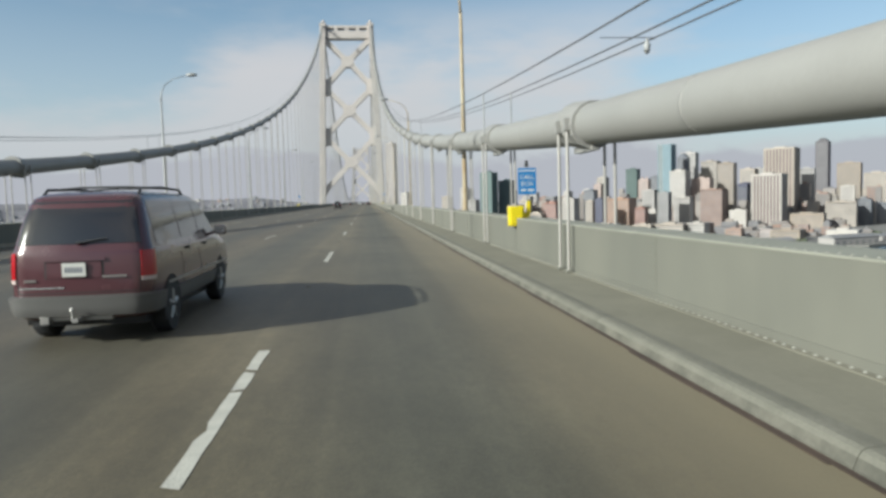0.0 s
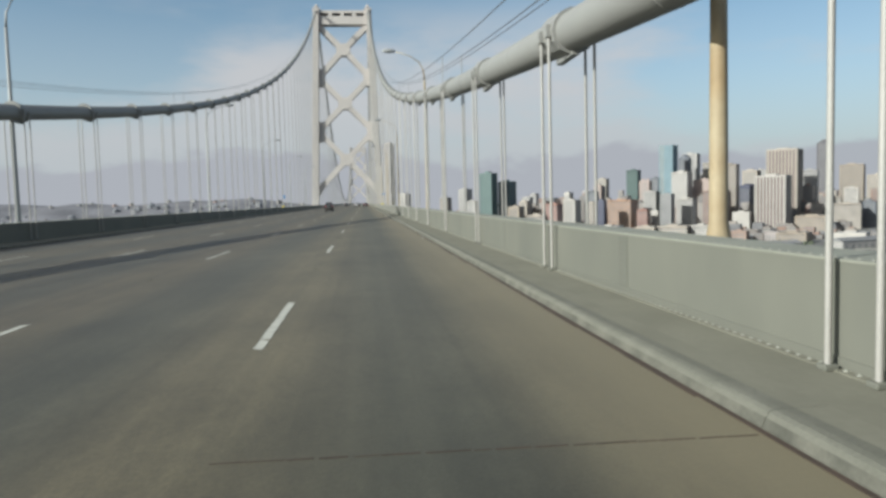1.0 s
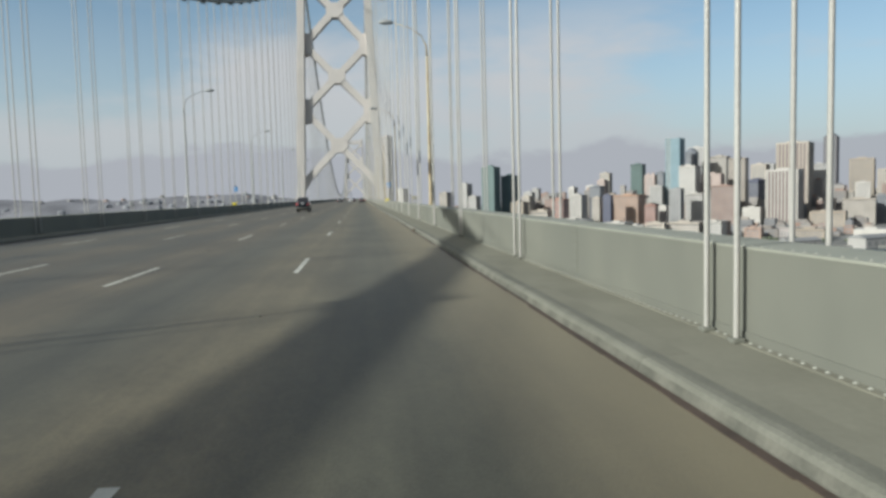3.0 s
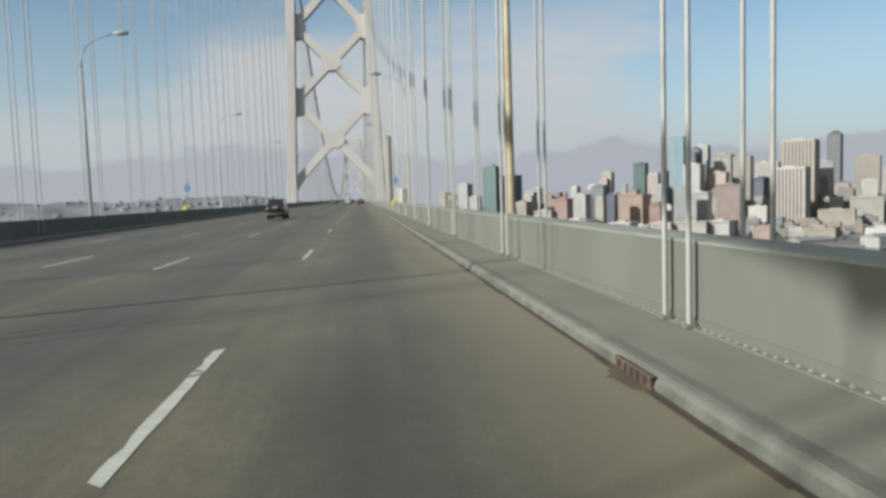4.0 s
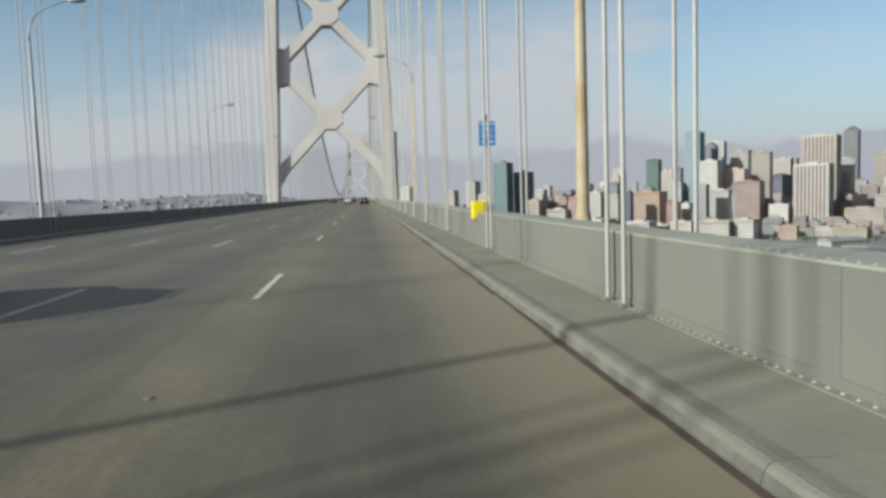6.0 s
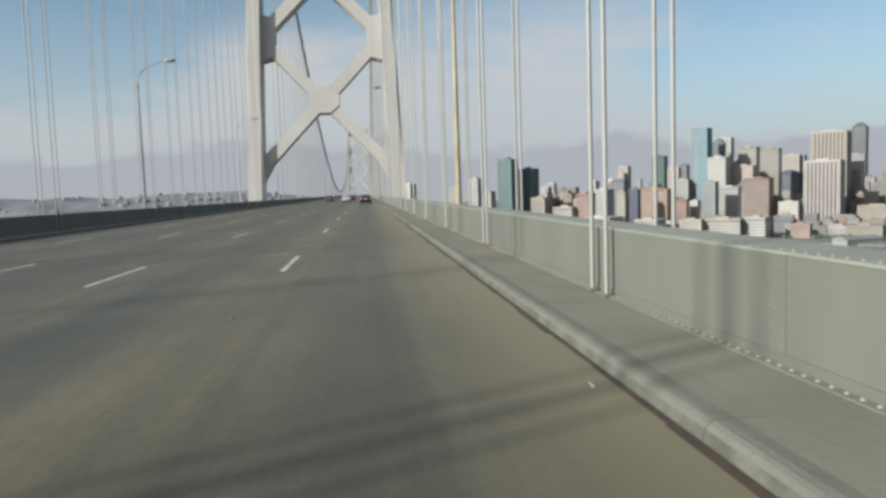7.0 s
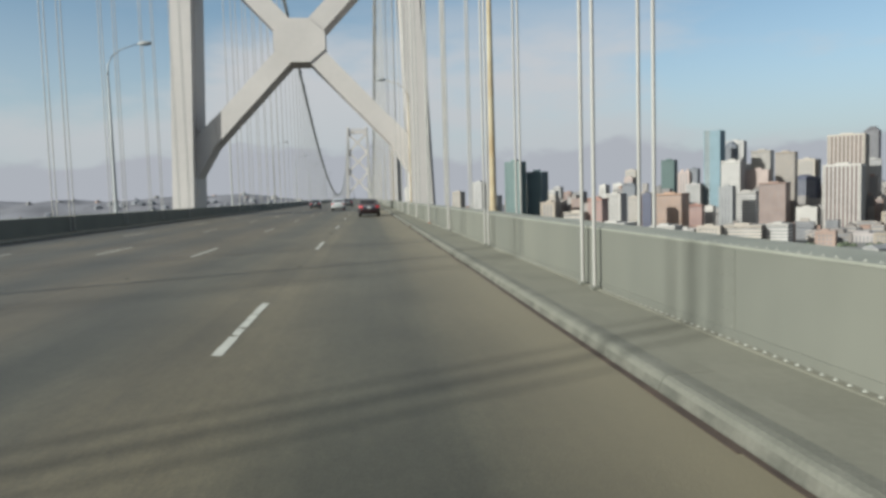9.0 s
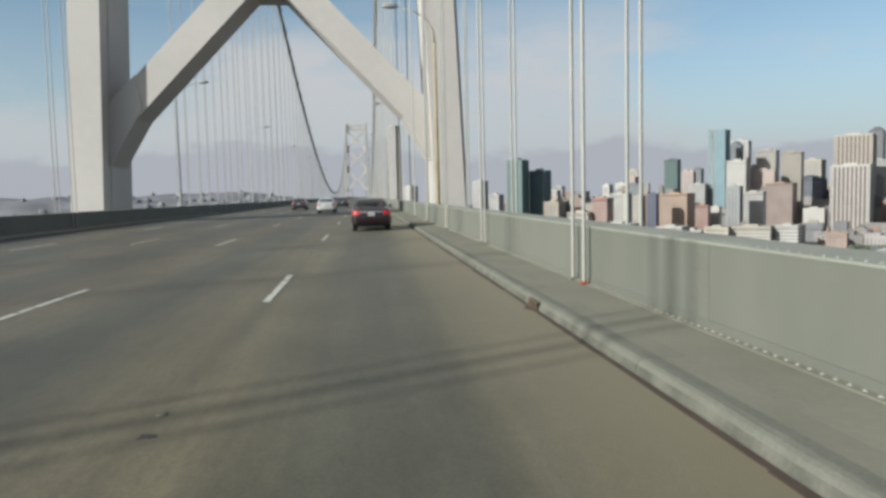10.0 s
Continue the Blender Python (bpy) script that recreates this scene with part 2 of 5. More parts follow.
    dust.inputs["B"].default_value = (0.158, 0.133, 0.081, 1)
    l.new(dust.outputs["Result"], b.inputs["Base Color"])
    b.inputs["Sheen Weight"].default_value, b.inputs["Sheen Roughness"].default_value = 0.03, 0.5
    b.inputs["Sheen Tint"].default_value = (1.0, 0.88, 0.7, 1)
    return m


ASPHALT = asphalt()


# ---- shared builders ----
def mesh_of(bm, material, name="mesh", smooth=False):
    me = bpy.data.meshes.new(name)
    bm.normal_update()
    bm.to_mesh(me)
    bm.free()
    me.materials.append(material)
    if smooth:
        for p in me.polygons:
            p.use_smooth = True
    return me


def part(name, bm, material, parent, label="", smooth=False):
    ob = new(name, mesh_of(bm, material, name, smooth))
    ob.parent = parent
    return tagged(ob, label) if label else ob


def empty(name, x, y, z, label, category, group="", kind=""):
    ob = new(name)
    ob.empty_display_size = 0.2
    ob.matrix_world = pose(x, y, z)
    return tagged(ob, label, category, group, kind)


def box(bm, x0, x1, y0, y1, z0, z1, bevel=0.0):
    v = [bm.verts.new((x, y, z)) for z in (z0, z1) for y in (y0, y1) for x in (x0, x1)]
    faces = [bm.faces.new([v[i] for i in f]) for f in ((0, 2, 3, 1), (4, 5, 7, 6), (0, 1, 5, 4), (2, 6, 7, 3), (0, 4, 6, 2), (1, 3, 7, 5))]
    if bevel:
        edges = list({e for f in faces for e in f.edges})
        bmesh.ops.bevel(bm, geom=edges, offset=bevel, segments=2, affect='EDGES', profile=0.5)
    return v


def hexa(bm, low, high):
    """A solid between two quads, each four points counter-clockwise seen from above."""
    a, b = [bm.verts.new(p) for p in low], [bm.verts.new(p) for p in high]
    bm.faces.new(a[::-1])
    bm.faces.new(b)
    for i in range(4):
        j = (i + 1) % 4
        bm.faces.new((a[i], a[j], b[j], b[i]))


def tube(bm, points, radii, sides=10, caps=True):
    """A round bar through the points; radii is a number or one for each point."""
    pts = [Vector(p) for p in points]
    rad = radii if isinstance(radii, (list, tuple)) else [radii] * len(pts)
    rings = []
    for i, p in enumerate(pts):
        way = (pts[min(i + 1, len(pts) - 1)] - pts[max(i - 1, 0)]).normalized()
        side = way.cross(Vector((0, 0, 1)) if abs(way.z) < 0.9 else Vector((0, 1, 0))).normalized()
        up = side.cross(way)
        rings.append([bm.verts.new(p + rad[i] * (math.cos(a) * side + math.sin(a) * up)) for a in (2 * math.pi * k / sides for k in range(sides))])
    for r, s in zip(rings, rings[1:]):
        for k in range(sides):
            bm.faces.new((r[k], r[(k + 1) % sides], s[(k + 1) % sides], s[k]))
    if caps:
        bm.faces.new(rings[0][::-1])
        bm.faces.new(rings[-1])


def plate(bm, outline, y0, y1):
    """An upright plate with an outline of (x, z) points, from y0 to y1."""
    a, b = [bm.verts.new((x, y0, z)) for x, z in outline], [bm.verts.new((x, y1, z)) for x, z in outline]
    bm.faces.new(a)
    bm.faces.new(b[::-1])
    for i in range(len(a)):
        j = (i + 1) % len(a)
        bm.faces.new((a[j], a[i], b[i], b[j]))
    bmesh.ops.recalc_face_normals(bm, faces=bm.faces)


def structure(name, bm, material, label="", category="", smooth=False):
    return tagged(new(name, mesh_of(bm, material, name, smooth)), label, category, kind="structure")


# ---- the deck ----
AXIS, TOWER_Y, TOWER_GAP = 0.45, 309.0, 704.0
Y0, Y1 = -90.0, 1390.0
LINES = (5.30, 1.92, -1.46, -4.84)
KERB_X, WALL_X = 8.96, 10.12
PANEL, HANG0, STAGGER = 8.77, 13.75, 4.6


def side(x, right):
    """The same distance from the axis on either side."""
    return x if right else 2 * AXIS - x


bm = bmesh.new()
box(bm, side(KERB_X, False) - 0.4, KERB_X + 0.4, Y0, Y1, -0.9, 0.0)
road = structure("road", bm, ASPHALT, "worn grey-brown asphalt bridge deck with five lanes", "road")

# stiffening chord, which is the parapet, and walkway on both sides
for right in (True, False):
    s = 1 if right else -1
    name = "right" if right else "left"
    bm = bmesh.new()
    xs = sorted((side(9.42, right), side(WALL_X, right)))
    box(bm, xs[0], xs[1], Y0, Y1, -0.6, 0.13)
    structure("walkway_" + name, bm, WALKWAY, "painted steel walkway plate between kerb and parapet", "walkway")
    bm = bmesh.new()
    xs = sorted((side(WALL_X, right), side(WALL_X + 0.62, right)))
    box(bm, xs[0], xs[1], Y0, Y1, -1.2, 0.97)
    wall = structure("wall_" + name, bm, STEEL, "grey-green painted riveted steel parapet wall", "parapet")
    bm = bmesh.new()
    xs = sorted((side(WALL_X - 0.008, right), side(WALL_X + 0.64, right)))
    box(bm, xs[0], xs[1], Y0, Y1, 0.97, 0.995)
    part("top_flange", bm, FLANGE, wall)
    bm = bmesh.new()
    xs = sorted((side(WALL_X - 0.10, right), side(WALL_X - 0.001, right)))
    box(bm, xs[0], xs[1], Y0, Y1, 0.1305, 0.142)
    part("foot_strip", bm, WALKWAY, wall)
    bm = bmesh.new()
    xs = sorted((side(WALL_X - 0.012, right), side(WALL_X - 0.001, right)))
    box(bm, xs[0], xs[1], Y0, Y1, 0.143, 0.225)
    part("foot_angle", bm, STEEL, wall)

# fine transverse cracks in the surface
for y in (30.7, 135.8):
    bm = bmesh.new()
    jr = random.Random(int(y))
    x = 5.5
    while x < 8.7:
        w = jr.uniform(0.12, 0.3)
        d = jr.uniform(0.004, 0.011)
        box(bm, x, x + w - jr.uniform(0, 0.03), y - d - 0.09 * (x - 5.5) / 3, y + d - 0.09 * (x - 5.5) / 3, -0.02, 0.003)
        x += w
    part("surface_crack", bm, RUST, road, "thin dark crack across the lane")


# ---- towers ----
def bridge_tower(y, far=False):
    t = empty("bridge_tower", AXIS, y, -79, "silver-grey steel suspension bridge tower with cross bracing", "bridge tower")
    H = 76.0

    def off(z):
        return 12.6 - 2.75 * z / H

    def leg_half(z):
        return 1.08 - 0.16 * max(0, z) / H

    depth = 6.2

    def world_part(name, bm, label=""):
        ob = part(name, bm, TOWER, t, label)
        ob.matrix_parent_inverse = t.matrix_world.inverted()
        return ob

    for s in (-1, 1):
        bm = bmesh.new()
        # one loft: a wider middle cell between narrower front and back cells
        rings = []
        for z in (-79, 0, 25.4, 46.6, 68, H):
            c, w = AXIS + s * off(z), leg_half(z)
            o, p = (w + 0.4, w + 0.06) if s > 0 else (w + 0.06, w + 0.4)
            f, g = 1.5, depth - 1.5
            ring = ((-w, 0), (w, 0), (w, f), (o, f), (o, g), (w, g), (w, depth), (-w, depth), (-w, g), (-p, g), (-p, f), (-w, f))
            rings.append([bm.verts.new((c + px, y + py, z)) for px, py in ring])
        for a, b in zip(rings, rings[1:]):
            for q in range(12):
                bm.faces.new((a[q], a[(q + 1) % 12], b[(q + 1) % 12], b[q]))
        bm.faces.new(rings[0][::-1])
        bm.faces.new(rings[-1])
        world_part("leg", bm)
        bm = bmesh.new()
        c = AXIS + s * off(H)
        box(bm, c - 1.5, c + 1.5, y + 1.0, y + depth - 1.0, H, H + 0.6)
        tube(bm, [(c, y + 1.3, H + 0.6), (c, y + 3.1, H + 1.7), (c, y + 4.9, H + 0.6)], 0.7, 10)
        world_part("cable_saddle", bm)
    # top strut with four slots
    bm = bmesh.new()
    w = off(72) - 0.9
    for y0, y1 in ((0.8, 1.3), (4.9, 5.4)):
        box(bm, AXIS - w, AXIS + w, y + y0, y + y1, 70.3, 73.4)
        box(bm, AXIS - w, AXIS + w, y + y0, y + y1, 74.6, 75.6)
        for k in range(5):
            x = AXIS - w + 2 * w * k / 4
            box(bm, x - 0.7, x + 0.7, y + y0, y + y1, 73.4, 74.6)
    box(bm, AXIS - w, AXIS + w, y + 1.3, y + 4.9, 70.3, 70.6)
    box(bm, AXIS - w, AXIS + w, y + 1.3, y + 4.9, 75.4, 75.6)
    world_part("portal_strut", bm)
    # three crossed panels: their joints, ends and diagonals
    panels = ((6.5, 18.4, 29.5), (29.5, 40.2, 50.2), (50.2, 60.8, 70.0))
    for z0, zc, z1 in panels:
        for sx in (-1, 1):
            for zend, sz in ((z0, -1), (z1, 1)):
                bm = bmesh.new()
                xe = off(zend) - leg_half(zend) * 0.8
                p0, p1 = Vector((1.6 * sx, zc + sz * 1.5)), Vector((xe * sx, zend))
                d = (p1 - p0).normalized()
                nrm = Vector((-d.y, d.x)) * 1.0
                q = [p0 + nrm, p0 - nrm, p1 - nrm, p1 + nrm]
                plate(bm, [(AXIS + v.x, v.y) for v in q], y + 1.3, y + 4.9)
                world_part("diagonal", bm)
        bm = bmesh.new()
        plate(bm, [(AXIS + x, zc + z) for x, z in ((-1.1, -2.3), (1.1, -2.3), (2.7, -0.9), (2.7, 0.9), (1.1, 2.3), (-1.1, 2.3), (-2.7, 0.9), (-2.7, -0.9))], y + 1.15, y + 5.05)
        world_part("centre_gusset", bm)
    for o in (((11.5, 3.7), (8.95, 8.0), (9.3, 10.35), (11.5, 8.1)), ((11.0, 25.2), (8.25, 25.9), (7.95, 32.7), (10.9, 33.4)), ((10.3, 46.6), (7.5, 47.2), (7.3, 53.0), (10.1, 53.8))):
        for s in (-1, 1):
            bm = bmesh.new()
            plate(bm, [(AXIS + s * px, pz) for px, pz in o], y + 1.24, y + 4.96)
            world_part("leg_gusset", bm)
    return t


near_tower = bridge_tower(TOWER_Y)
copy_thing(near_tower, pose(AXIS, TOWER_Y + TOWER_GAP, -79))


# ---- main cables and hangers ----
def cable_z(y):
    if y <= TOWER_Y + 3.5:
        return 2.2 + 0.035 * y + 0.00065 * y * y
    mid, top = TOWER_Y + 3.5 + TOWER_GAP / 2, cable_z(TOWER_Y + 3.5)
    if y <= TOWER_Y + 3.5 + TOWER_GAP:
        return 3.5 + (top - 3.5) * ((y - mid) / (TOWER_GAP / 2)) ** 2
    return cable_z(2 * mid - y)


def cable_h(y, right):
    """The left cable of the side span hangs a little lower."""
    return cable_z(y) - (0 if right else 0.75 * min(1, max(0, (TOWER_Y + 3.5 - y) / 60)))


CABLE_X = 10.45
for right in (True, False):
    x = side(CABLE_X, right)
    c = empty("main_cable", x, TOWER_Y, 0, "thick grey painted main suspension cable", "bridge cable", "main cables")
    bm = bmesh.new()
    ys = [Y0 + 3.2 * k for k in range(int((Y1 - Y0) / 3.2))]
    tube(bm, [(x, y, cable_h(y, right)) for y in ys], 0.37, 16)
    cable_ob = part("cable", bm, CABLE, c, smooth=True)
    cable_ob.matrix_parent_inverse = c.matrix_world.inverted()
    for k in range(-2, 34):
        y = HANG0 + (k + 0.46) * PANEL + (0 if right else STAGGER)
        bm = bmesh.new()
        tube(bm, [(x, y - 0.03, cable_h(y - 0.03, right)), (x, y + 0.03, cable_h(y + 0.03, right))], 0.3735, 16)
        ob = part("wrap_seam", bm, CABLE, c, smooth=True)
        ob.matrix_parent_inverse = c.matrix_world.inverted()
    for dx in (-0.42, 0.42):
        bm = bmesh.new()
        tube(bm, [(x + dx, y, cable_h(y, right) + 1.36) for y in ys], 0.016 if right else 0.010, 5)
        ob = part("hand_rope", bm, WIRE if right else POLE_GREY, c)
        ob.matrix_parent_inverse = c.matrix_world.inverted()


def hanger(z_top, primed=False):
    """Cable band with two ropes looped over it, each with an inner and an outer leg."""
    h = empty("hanger", 0, 0, 0, "pair of painted steel hanger ropes under a cable band", "hanger rope", "hangers along the main cables")
    for dy in (-0.28, 0.28):
        for sx in (-1, 1):
            bm = bmesh.new()
            foot = 0.13 if sx < 0 else -0.6
            tube(bm, [(sx * 0.44, dy, foot), (sx * 0.44, dy, z_top - 0.1), (sx * 0.34, dy, z_top + 0.18)], 0.0285, 7, False)
            part("rope", bm, ROPE, h, smooth=True)
        bm = bmesh.new()
        box(bm, -0.50, -0.38, dy - 0.06, dy + 0.06, 0.13, 0.18, 0.012)
        part("socket", bm, ORANGE if primed and dy < 0 else STEEL, h, "orange primer on the rope socket" if primed and dy < 0 else "")
    bm = bmesh.new()
    tube(bm, [(0, -0.5, z_top - 0.04), (0, 0.5, z_top + 0.06)], 0.43, 14)
    box(bm, -0.5, 0.5, -0.36, -0.2, z_top - 0.12, z_top + 0.1)
    box(bm, -0.5, 0.5, 0.2, 0.36, z_top - 0.12, z_top + 0.1)
    box(bm, -0.07, 0.07, -0.55, 0.55, z_top - 0.49, z_top - 0.38)
    part("cable_band", bm, CABLE, h)
    return h


for right in (True, False):
    k = -4
    while HANG0 + k * PANEL < TOWER_Y + TOWER_GAP - 6:
        y = HANG0 + k * PANEL + (0 if right else STAGGER)
        if abs(y - TOWER_Y - 3.5) > 8:
            h = hanger(cable_h(y, right), right and k in (21, 29))
            h.matrix_world = pose(side(CABLE_X, right), y, 0, 0, 0, 0 if right else 180)
        k += 1


# ---- bay and city ----
bm = bmesh.new()
bmesh.ops.create_grid(bm, x_segments=2, y_segments=2, size=40000)
water = structure("water", bm, WATER, "dark blue-grey bay water far below the deck", "water")
water.location = (0, 0, -79)
bm = bmesh.new()
outline = [(-60, 1080), (300, 1070), (440, 1078), (500, 1048), (541, 1030), (560, 985), (600, 940), (680, 900), (800, 950), (1500, 1150), (4200, 2300), (4200, 9000), (-2000, 9000), (-1400, 2600), (-500, 1700)]
lo, hi = [bm.verts.new((x, y, -90)) for x, y in outline], [bm.verts.new((x, y, -76)) for x, y in outline]
bm.faces.new(hi)
for i in range(len(lo)):
    j = (i + 1) % len(lo)
    bm.faces.new((lo[i], lo[j], hi[j], hi[i]))
structure("ground", bm, LAND, "built-up city shore behind the water", "ground")

# window glass lightened in colour for the haze over the distant city
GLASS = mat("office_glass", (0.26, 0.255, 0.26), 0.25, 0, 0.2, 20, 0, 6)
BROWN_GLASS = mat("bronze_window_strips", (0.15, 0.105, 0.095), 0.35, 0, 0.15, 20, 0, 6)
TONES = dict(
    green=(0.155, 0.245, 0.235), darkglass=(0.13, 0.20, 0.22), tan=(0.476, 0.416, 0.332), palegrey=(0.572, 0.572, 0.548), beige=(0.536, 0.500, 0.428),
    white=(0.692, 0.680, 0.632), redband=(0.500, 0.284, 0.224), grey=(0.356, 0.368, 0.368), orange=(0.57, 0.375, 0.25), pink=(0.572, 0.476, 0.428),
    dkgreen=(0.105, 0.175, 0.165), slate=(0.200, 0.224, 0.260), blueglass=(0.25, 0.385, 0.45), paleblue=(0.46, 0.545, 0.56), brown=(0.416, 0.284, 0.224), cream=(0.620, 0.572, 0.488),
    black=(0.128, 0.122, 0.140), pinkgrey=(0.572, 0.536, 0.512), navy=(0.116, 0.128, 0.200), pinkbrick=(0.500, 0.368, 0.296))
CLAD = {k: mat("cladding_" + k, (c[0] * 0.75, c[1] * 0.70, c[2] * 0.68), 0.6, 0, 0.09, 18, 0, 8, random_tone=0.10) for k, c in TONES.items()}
SPOKEN = dict(green="sea-green glass", darkglass="dark teal glass", tan="tan stone", palegrey="pale grey concrete", beige="beige stone", white="white concrete",
              redband="red and white banded", grey="grey concrete", orange="orange-brown brick", pink="pinkish stone", dkgreen="dark green glass",
              slate="dark slate-grey", blueglass="pale blue glass", paleblue="pale blue glass", brown="brown stone", cream="cream stone", black="near-black granite",
              pinkgrey="pinkish-grey concrete", navy="navy blue", pinkbrick="weathered pink brick")
GROUND_Z = -76


def tower_block(x, y, w, top, tone, facade, crown=""):
    """A building: glass core, cladding as ribs, bands or a grid proud of it, and its roof."""
    h = top - GROUND_Z
    # set to the street grid, with one face full in the sun and one at a slant to it
    turn = -0.75 + 0.06 * math.sin(x * 1.7 + y)
    w = w * 0.69
    d = min(max(w * 0.95, 14), 60)
    kind = "skyscraper" if h > 95 else "office building"
    b = empty("skyscraper" if h > 95 else "building", x, y, GROUND_Z, f"{SPOKEN[tone]} {kind} in the far skyline", kind, "city skyline")
    b.rotation_euler[2] = turn
    hw, hd = w / 2, d / 2
    bm = bmesh.new()
    slant = crown == "slant"
    if slant:
        hexa(bm, [(-hw, -hd, 0), (hw, -hd, 0), (hw, hd, 0), (-hw, hd, 0)], [(-hw, -hd, h), (hw, -hd, h - 5), (hw, hd, h - 5), (-hw, hd, h)])
    elif facade == "none":
        box(bm, -hw, hw, -hd, hd, 0, h)
    else:
        box(bm, -hw, hw, -hd, hd, 0, h - 0.5)
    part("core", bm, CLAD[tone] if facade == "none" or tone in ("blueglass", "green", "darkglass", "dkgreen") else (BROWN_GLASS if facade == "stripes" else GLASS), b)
    bm = bmesh.new()
    rise = 4.4 if h > 95 else 3.9
    floors = max(2, int(h / rise))
    cols = max(3, round(w / (5.0 if h > 95 else 4.2)))
    e = 0.5
    if facade in ("bands", "grid"):
        frac = 0.60 if facade == "bands" else 0.46
        for f in range(floors):
            z = f * h / floors
            box(bm, -hw - e, hw + e, -hd - e, hd + e, z, z + h / floors * frac)
    if facade == "stripes":
        cols = 9
    if facade in ("ribs", "grid", "stripes"):
        share = 0.29 if facade == "ribs" else 0.20
        rows = max(3, round(cols * d / w))
        for c in range(cols):
            cx, cw = -hw + 2 * hw * (c + 0.5) / cols, 2 * hw / cols * share
            box(bm, cx - cw, cx + cw, -hd - e * 0.8, -hd + 0.3, 0, h - 0.6)
            box(bm, cx - cw, cx + cw, hd - 0.3, hd + e * 0.8, 0, h - 0.6)
        for c in range(rows):
            cy, cw = -hd + 2 * hd * (c + 0.5) / rows, 2 * hd / rows * share
            box(bm, -hw - e * 0.8, -hw + 0.3, cy - cw, cy + cw, 0, h - 0.6)
            box(bm, hw - 0.3, hw + e * 0.8, cy - cw, cy + cw, 0, h - 0.6)
        for sx in (-1, 1):
            for sy in (-1, 1):
                box(bm, sx * hw - 0.9, sx * hw + 0.9, sy * hd - 0.9, sy * hd + 0.9, 0, h - 0.6)
    if facade != "none" and not slant:
        box(bm, -hw - e, hw + e, -hd - e, hd + e, h - 3.5, h)
    if facade != "none":
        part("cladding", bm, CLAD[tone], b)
    bm = bmesh.new()
    if crown == "dome":
        tube(bm, [(0, 0, h), (0, 0, h + 3), (0, 0, h + 7), (0, 0, h + 9)], [hw, hw * 0.95, hw * 0.6, 0.5], 14)
    elif crown == "peak":
        for s in (-0.5, 0.5):
            hexa(bm, [(s * hw - 4, -4, h), (s * hw + 4, -4, h), (s * hw + 4, 4, h), (s * hw - 4, 4, h)], [(s * hw - 1, -1, h + 7), (s * hw + 1, -1, h + 7), (s * hw + 1, 1, h + 7), (s * hw - 1, 1, h + 7)])
    elif crown == "step":
        box(bm, -hw * 0.75, hw * 0.75, -hd * 0.75, hd * 0.75, h, h + 5)
        box(bm, -hw * 0.45, hw * 0.45, -hd * 0.45, hd * 0.45, h + 5, h + 10)
    elif not slant:
        box(bm, -hw * 0.45, hw * 0.3, -hd * 0.4, hd * 0.4, h, h + (3 if h > 95 else 2))
    if slant:
        # left third coloured paler, standing in for the sunlit face
        lit_panel = bmesh.new()
        box(lit_panel, -hw - 0.4, -hw * 0.25, -hd - 0.5, hd, 0, h - 1)
        part("pale_wing", lit_panel, CLAD["paleblue"], b, "left third coloured paler as its sunlit face")
    if len(bm.verts):
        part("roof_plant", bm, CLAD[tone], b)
    return b

tower_block(215, 1213, 30, 45, 'green', 'ribs')
tower_block(251, 1234, 31, 31, 'darkglass', 'grid')
tower_block(247, 1147, 27, -11, 'tan', 'ribs')
tower_block(422, 1747, 23, 12, 'palegrey', 'bands')
tower_block(457, 1786, 26, 1, 'brown', 'ribs')
tower_block(282, 1140, 44, -25, 'cream', 'bands')
tower_block(304, 1127, 28, -8, 'redband', 'bands')
tower_block(354, 1199, 30, -3, 'white', 'grid')
tower_block(413, 1420, 14, 11, 'white', 'ribs')
tower_block(464, 1432, 31, 12, 'slate', 'bands')
tower_block(429, 1325, 20, -9, 'cream', 'bands')
tower_block(432, 1278, 20, -5, 'navy', 'none')
tower_block(490, 1325, 63, -6, 'orange', 'bands')
tower_block(686, 1700, 32, 36, 'pink', 'ribs', 'peak')
tower_block(693, 1795, 41, 66, 'dkgreen', 'bands')
tower_block(747, 1784, 26, 45, 'slate', 'ribs')
tower_block(690, 1578, 43, 113, 'blueglass', 'grid', 'slant')
tower_block(758, 1640, 31, 86, 'slate', 'ribs', 'dome')
tower_block(801, 1700, 49, 99, 'palegrey', 'ribs')
tower_block(680, 1487, 48, 49, 'white', 'bands')
tower_block(737, 1500, 56, 32, 'pink', 'none')
tower_block(733, 1440, 62, 7, 'brown', 'bands')
tower_block(826, 1640, 52, 74, 'beige', 'bands')
tower_block(804, 1520, 48, 64, 'tan', 'bands')
tower_block(903, 1605, 45, 53, 'cream', 'ribs')
tower_block(899, 1604, 66, 15, 'navy', 'ribs', 'dome')
tower_block(756, 1380, 46, -36, 'white', 'none')
tower_block(813, 1367, 80, 34, 'white', 'stripes')
tower_block(947, 1544, 90, 96, 'cream', 'stripes')
tower_block(1455, 2150, 51, 152, 'black', 'ribs', 'step')
tower_block(1078, 1650, 48, 52, 'palegrey', 'bands')
tower_block(1260, 1750, 75, 67, 'tan', 'grid')
tower_block(978, 1380, 79, -25, 'cream', 'bands')
tower_block(788, 1200, 74, -41, 'tan', 'grid')
tower_block(1000, 1450, 40, -11, 'beige', 'bands')
tower_block(1301, 1700, 78, 39, 'cream', 'grid')
tower_block(1114, 1450, 74, -32, 'slate', 'ribs')
tower_block(541, 1245, 26, 3, 'grey', 'ribs')
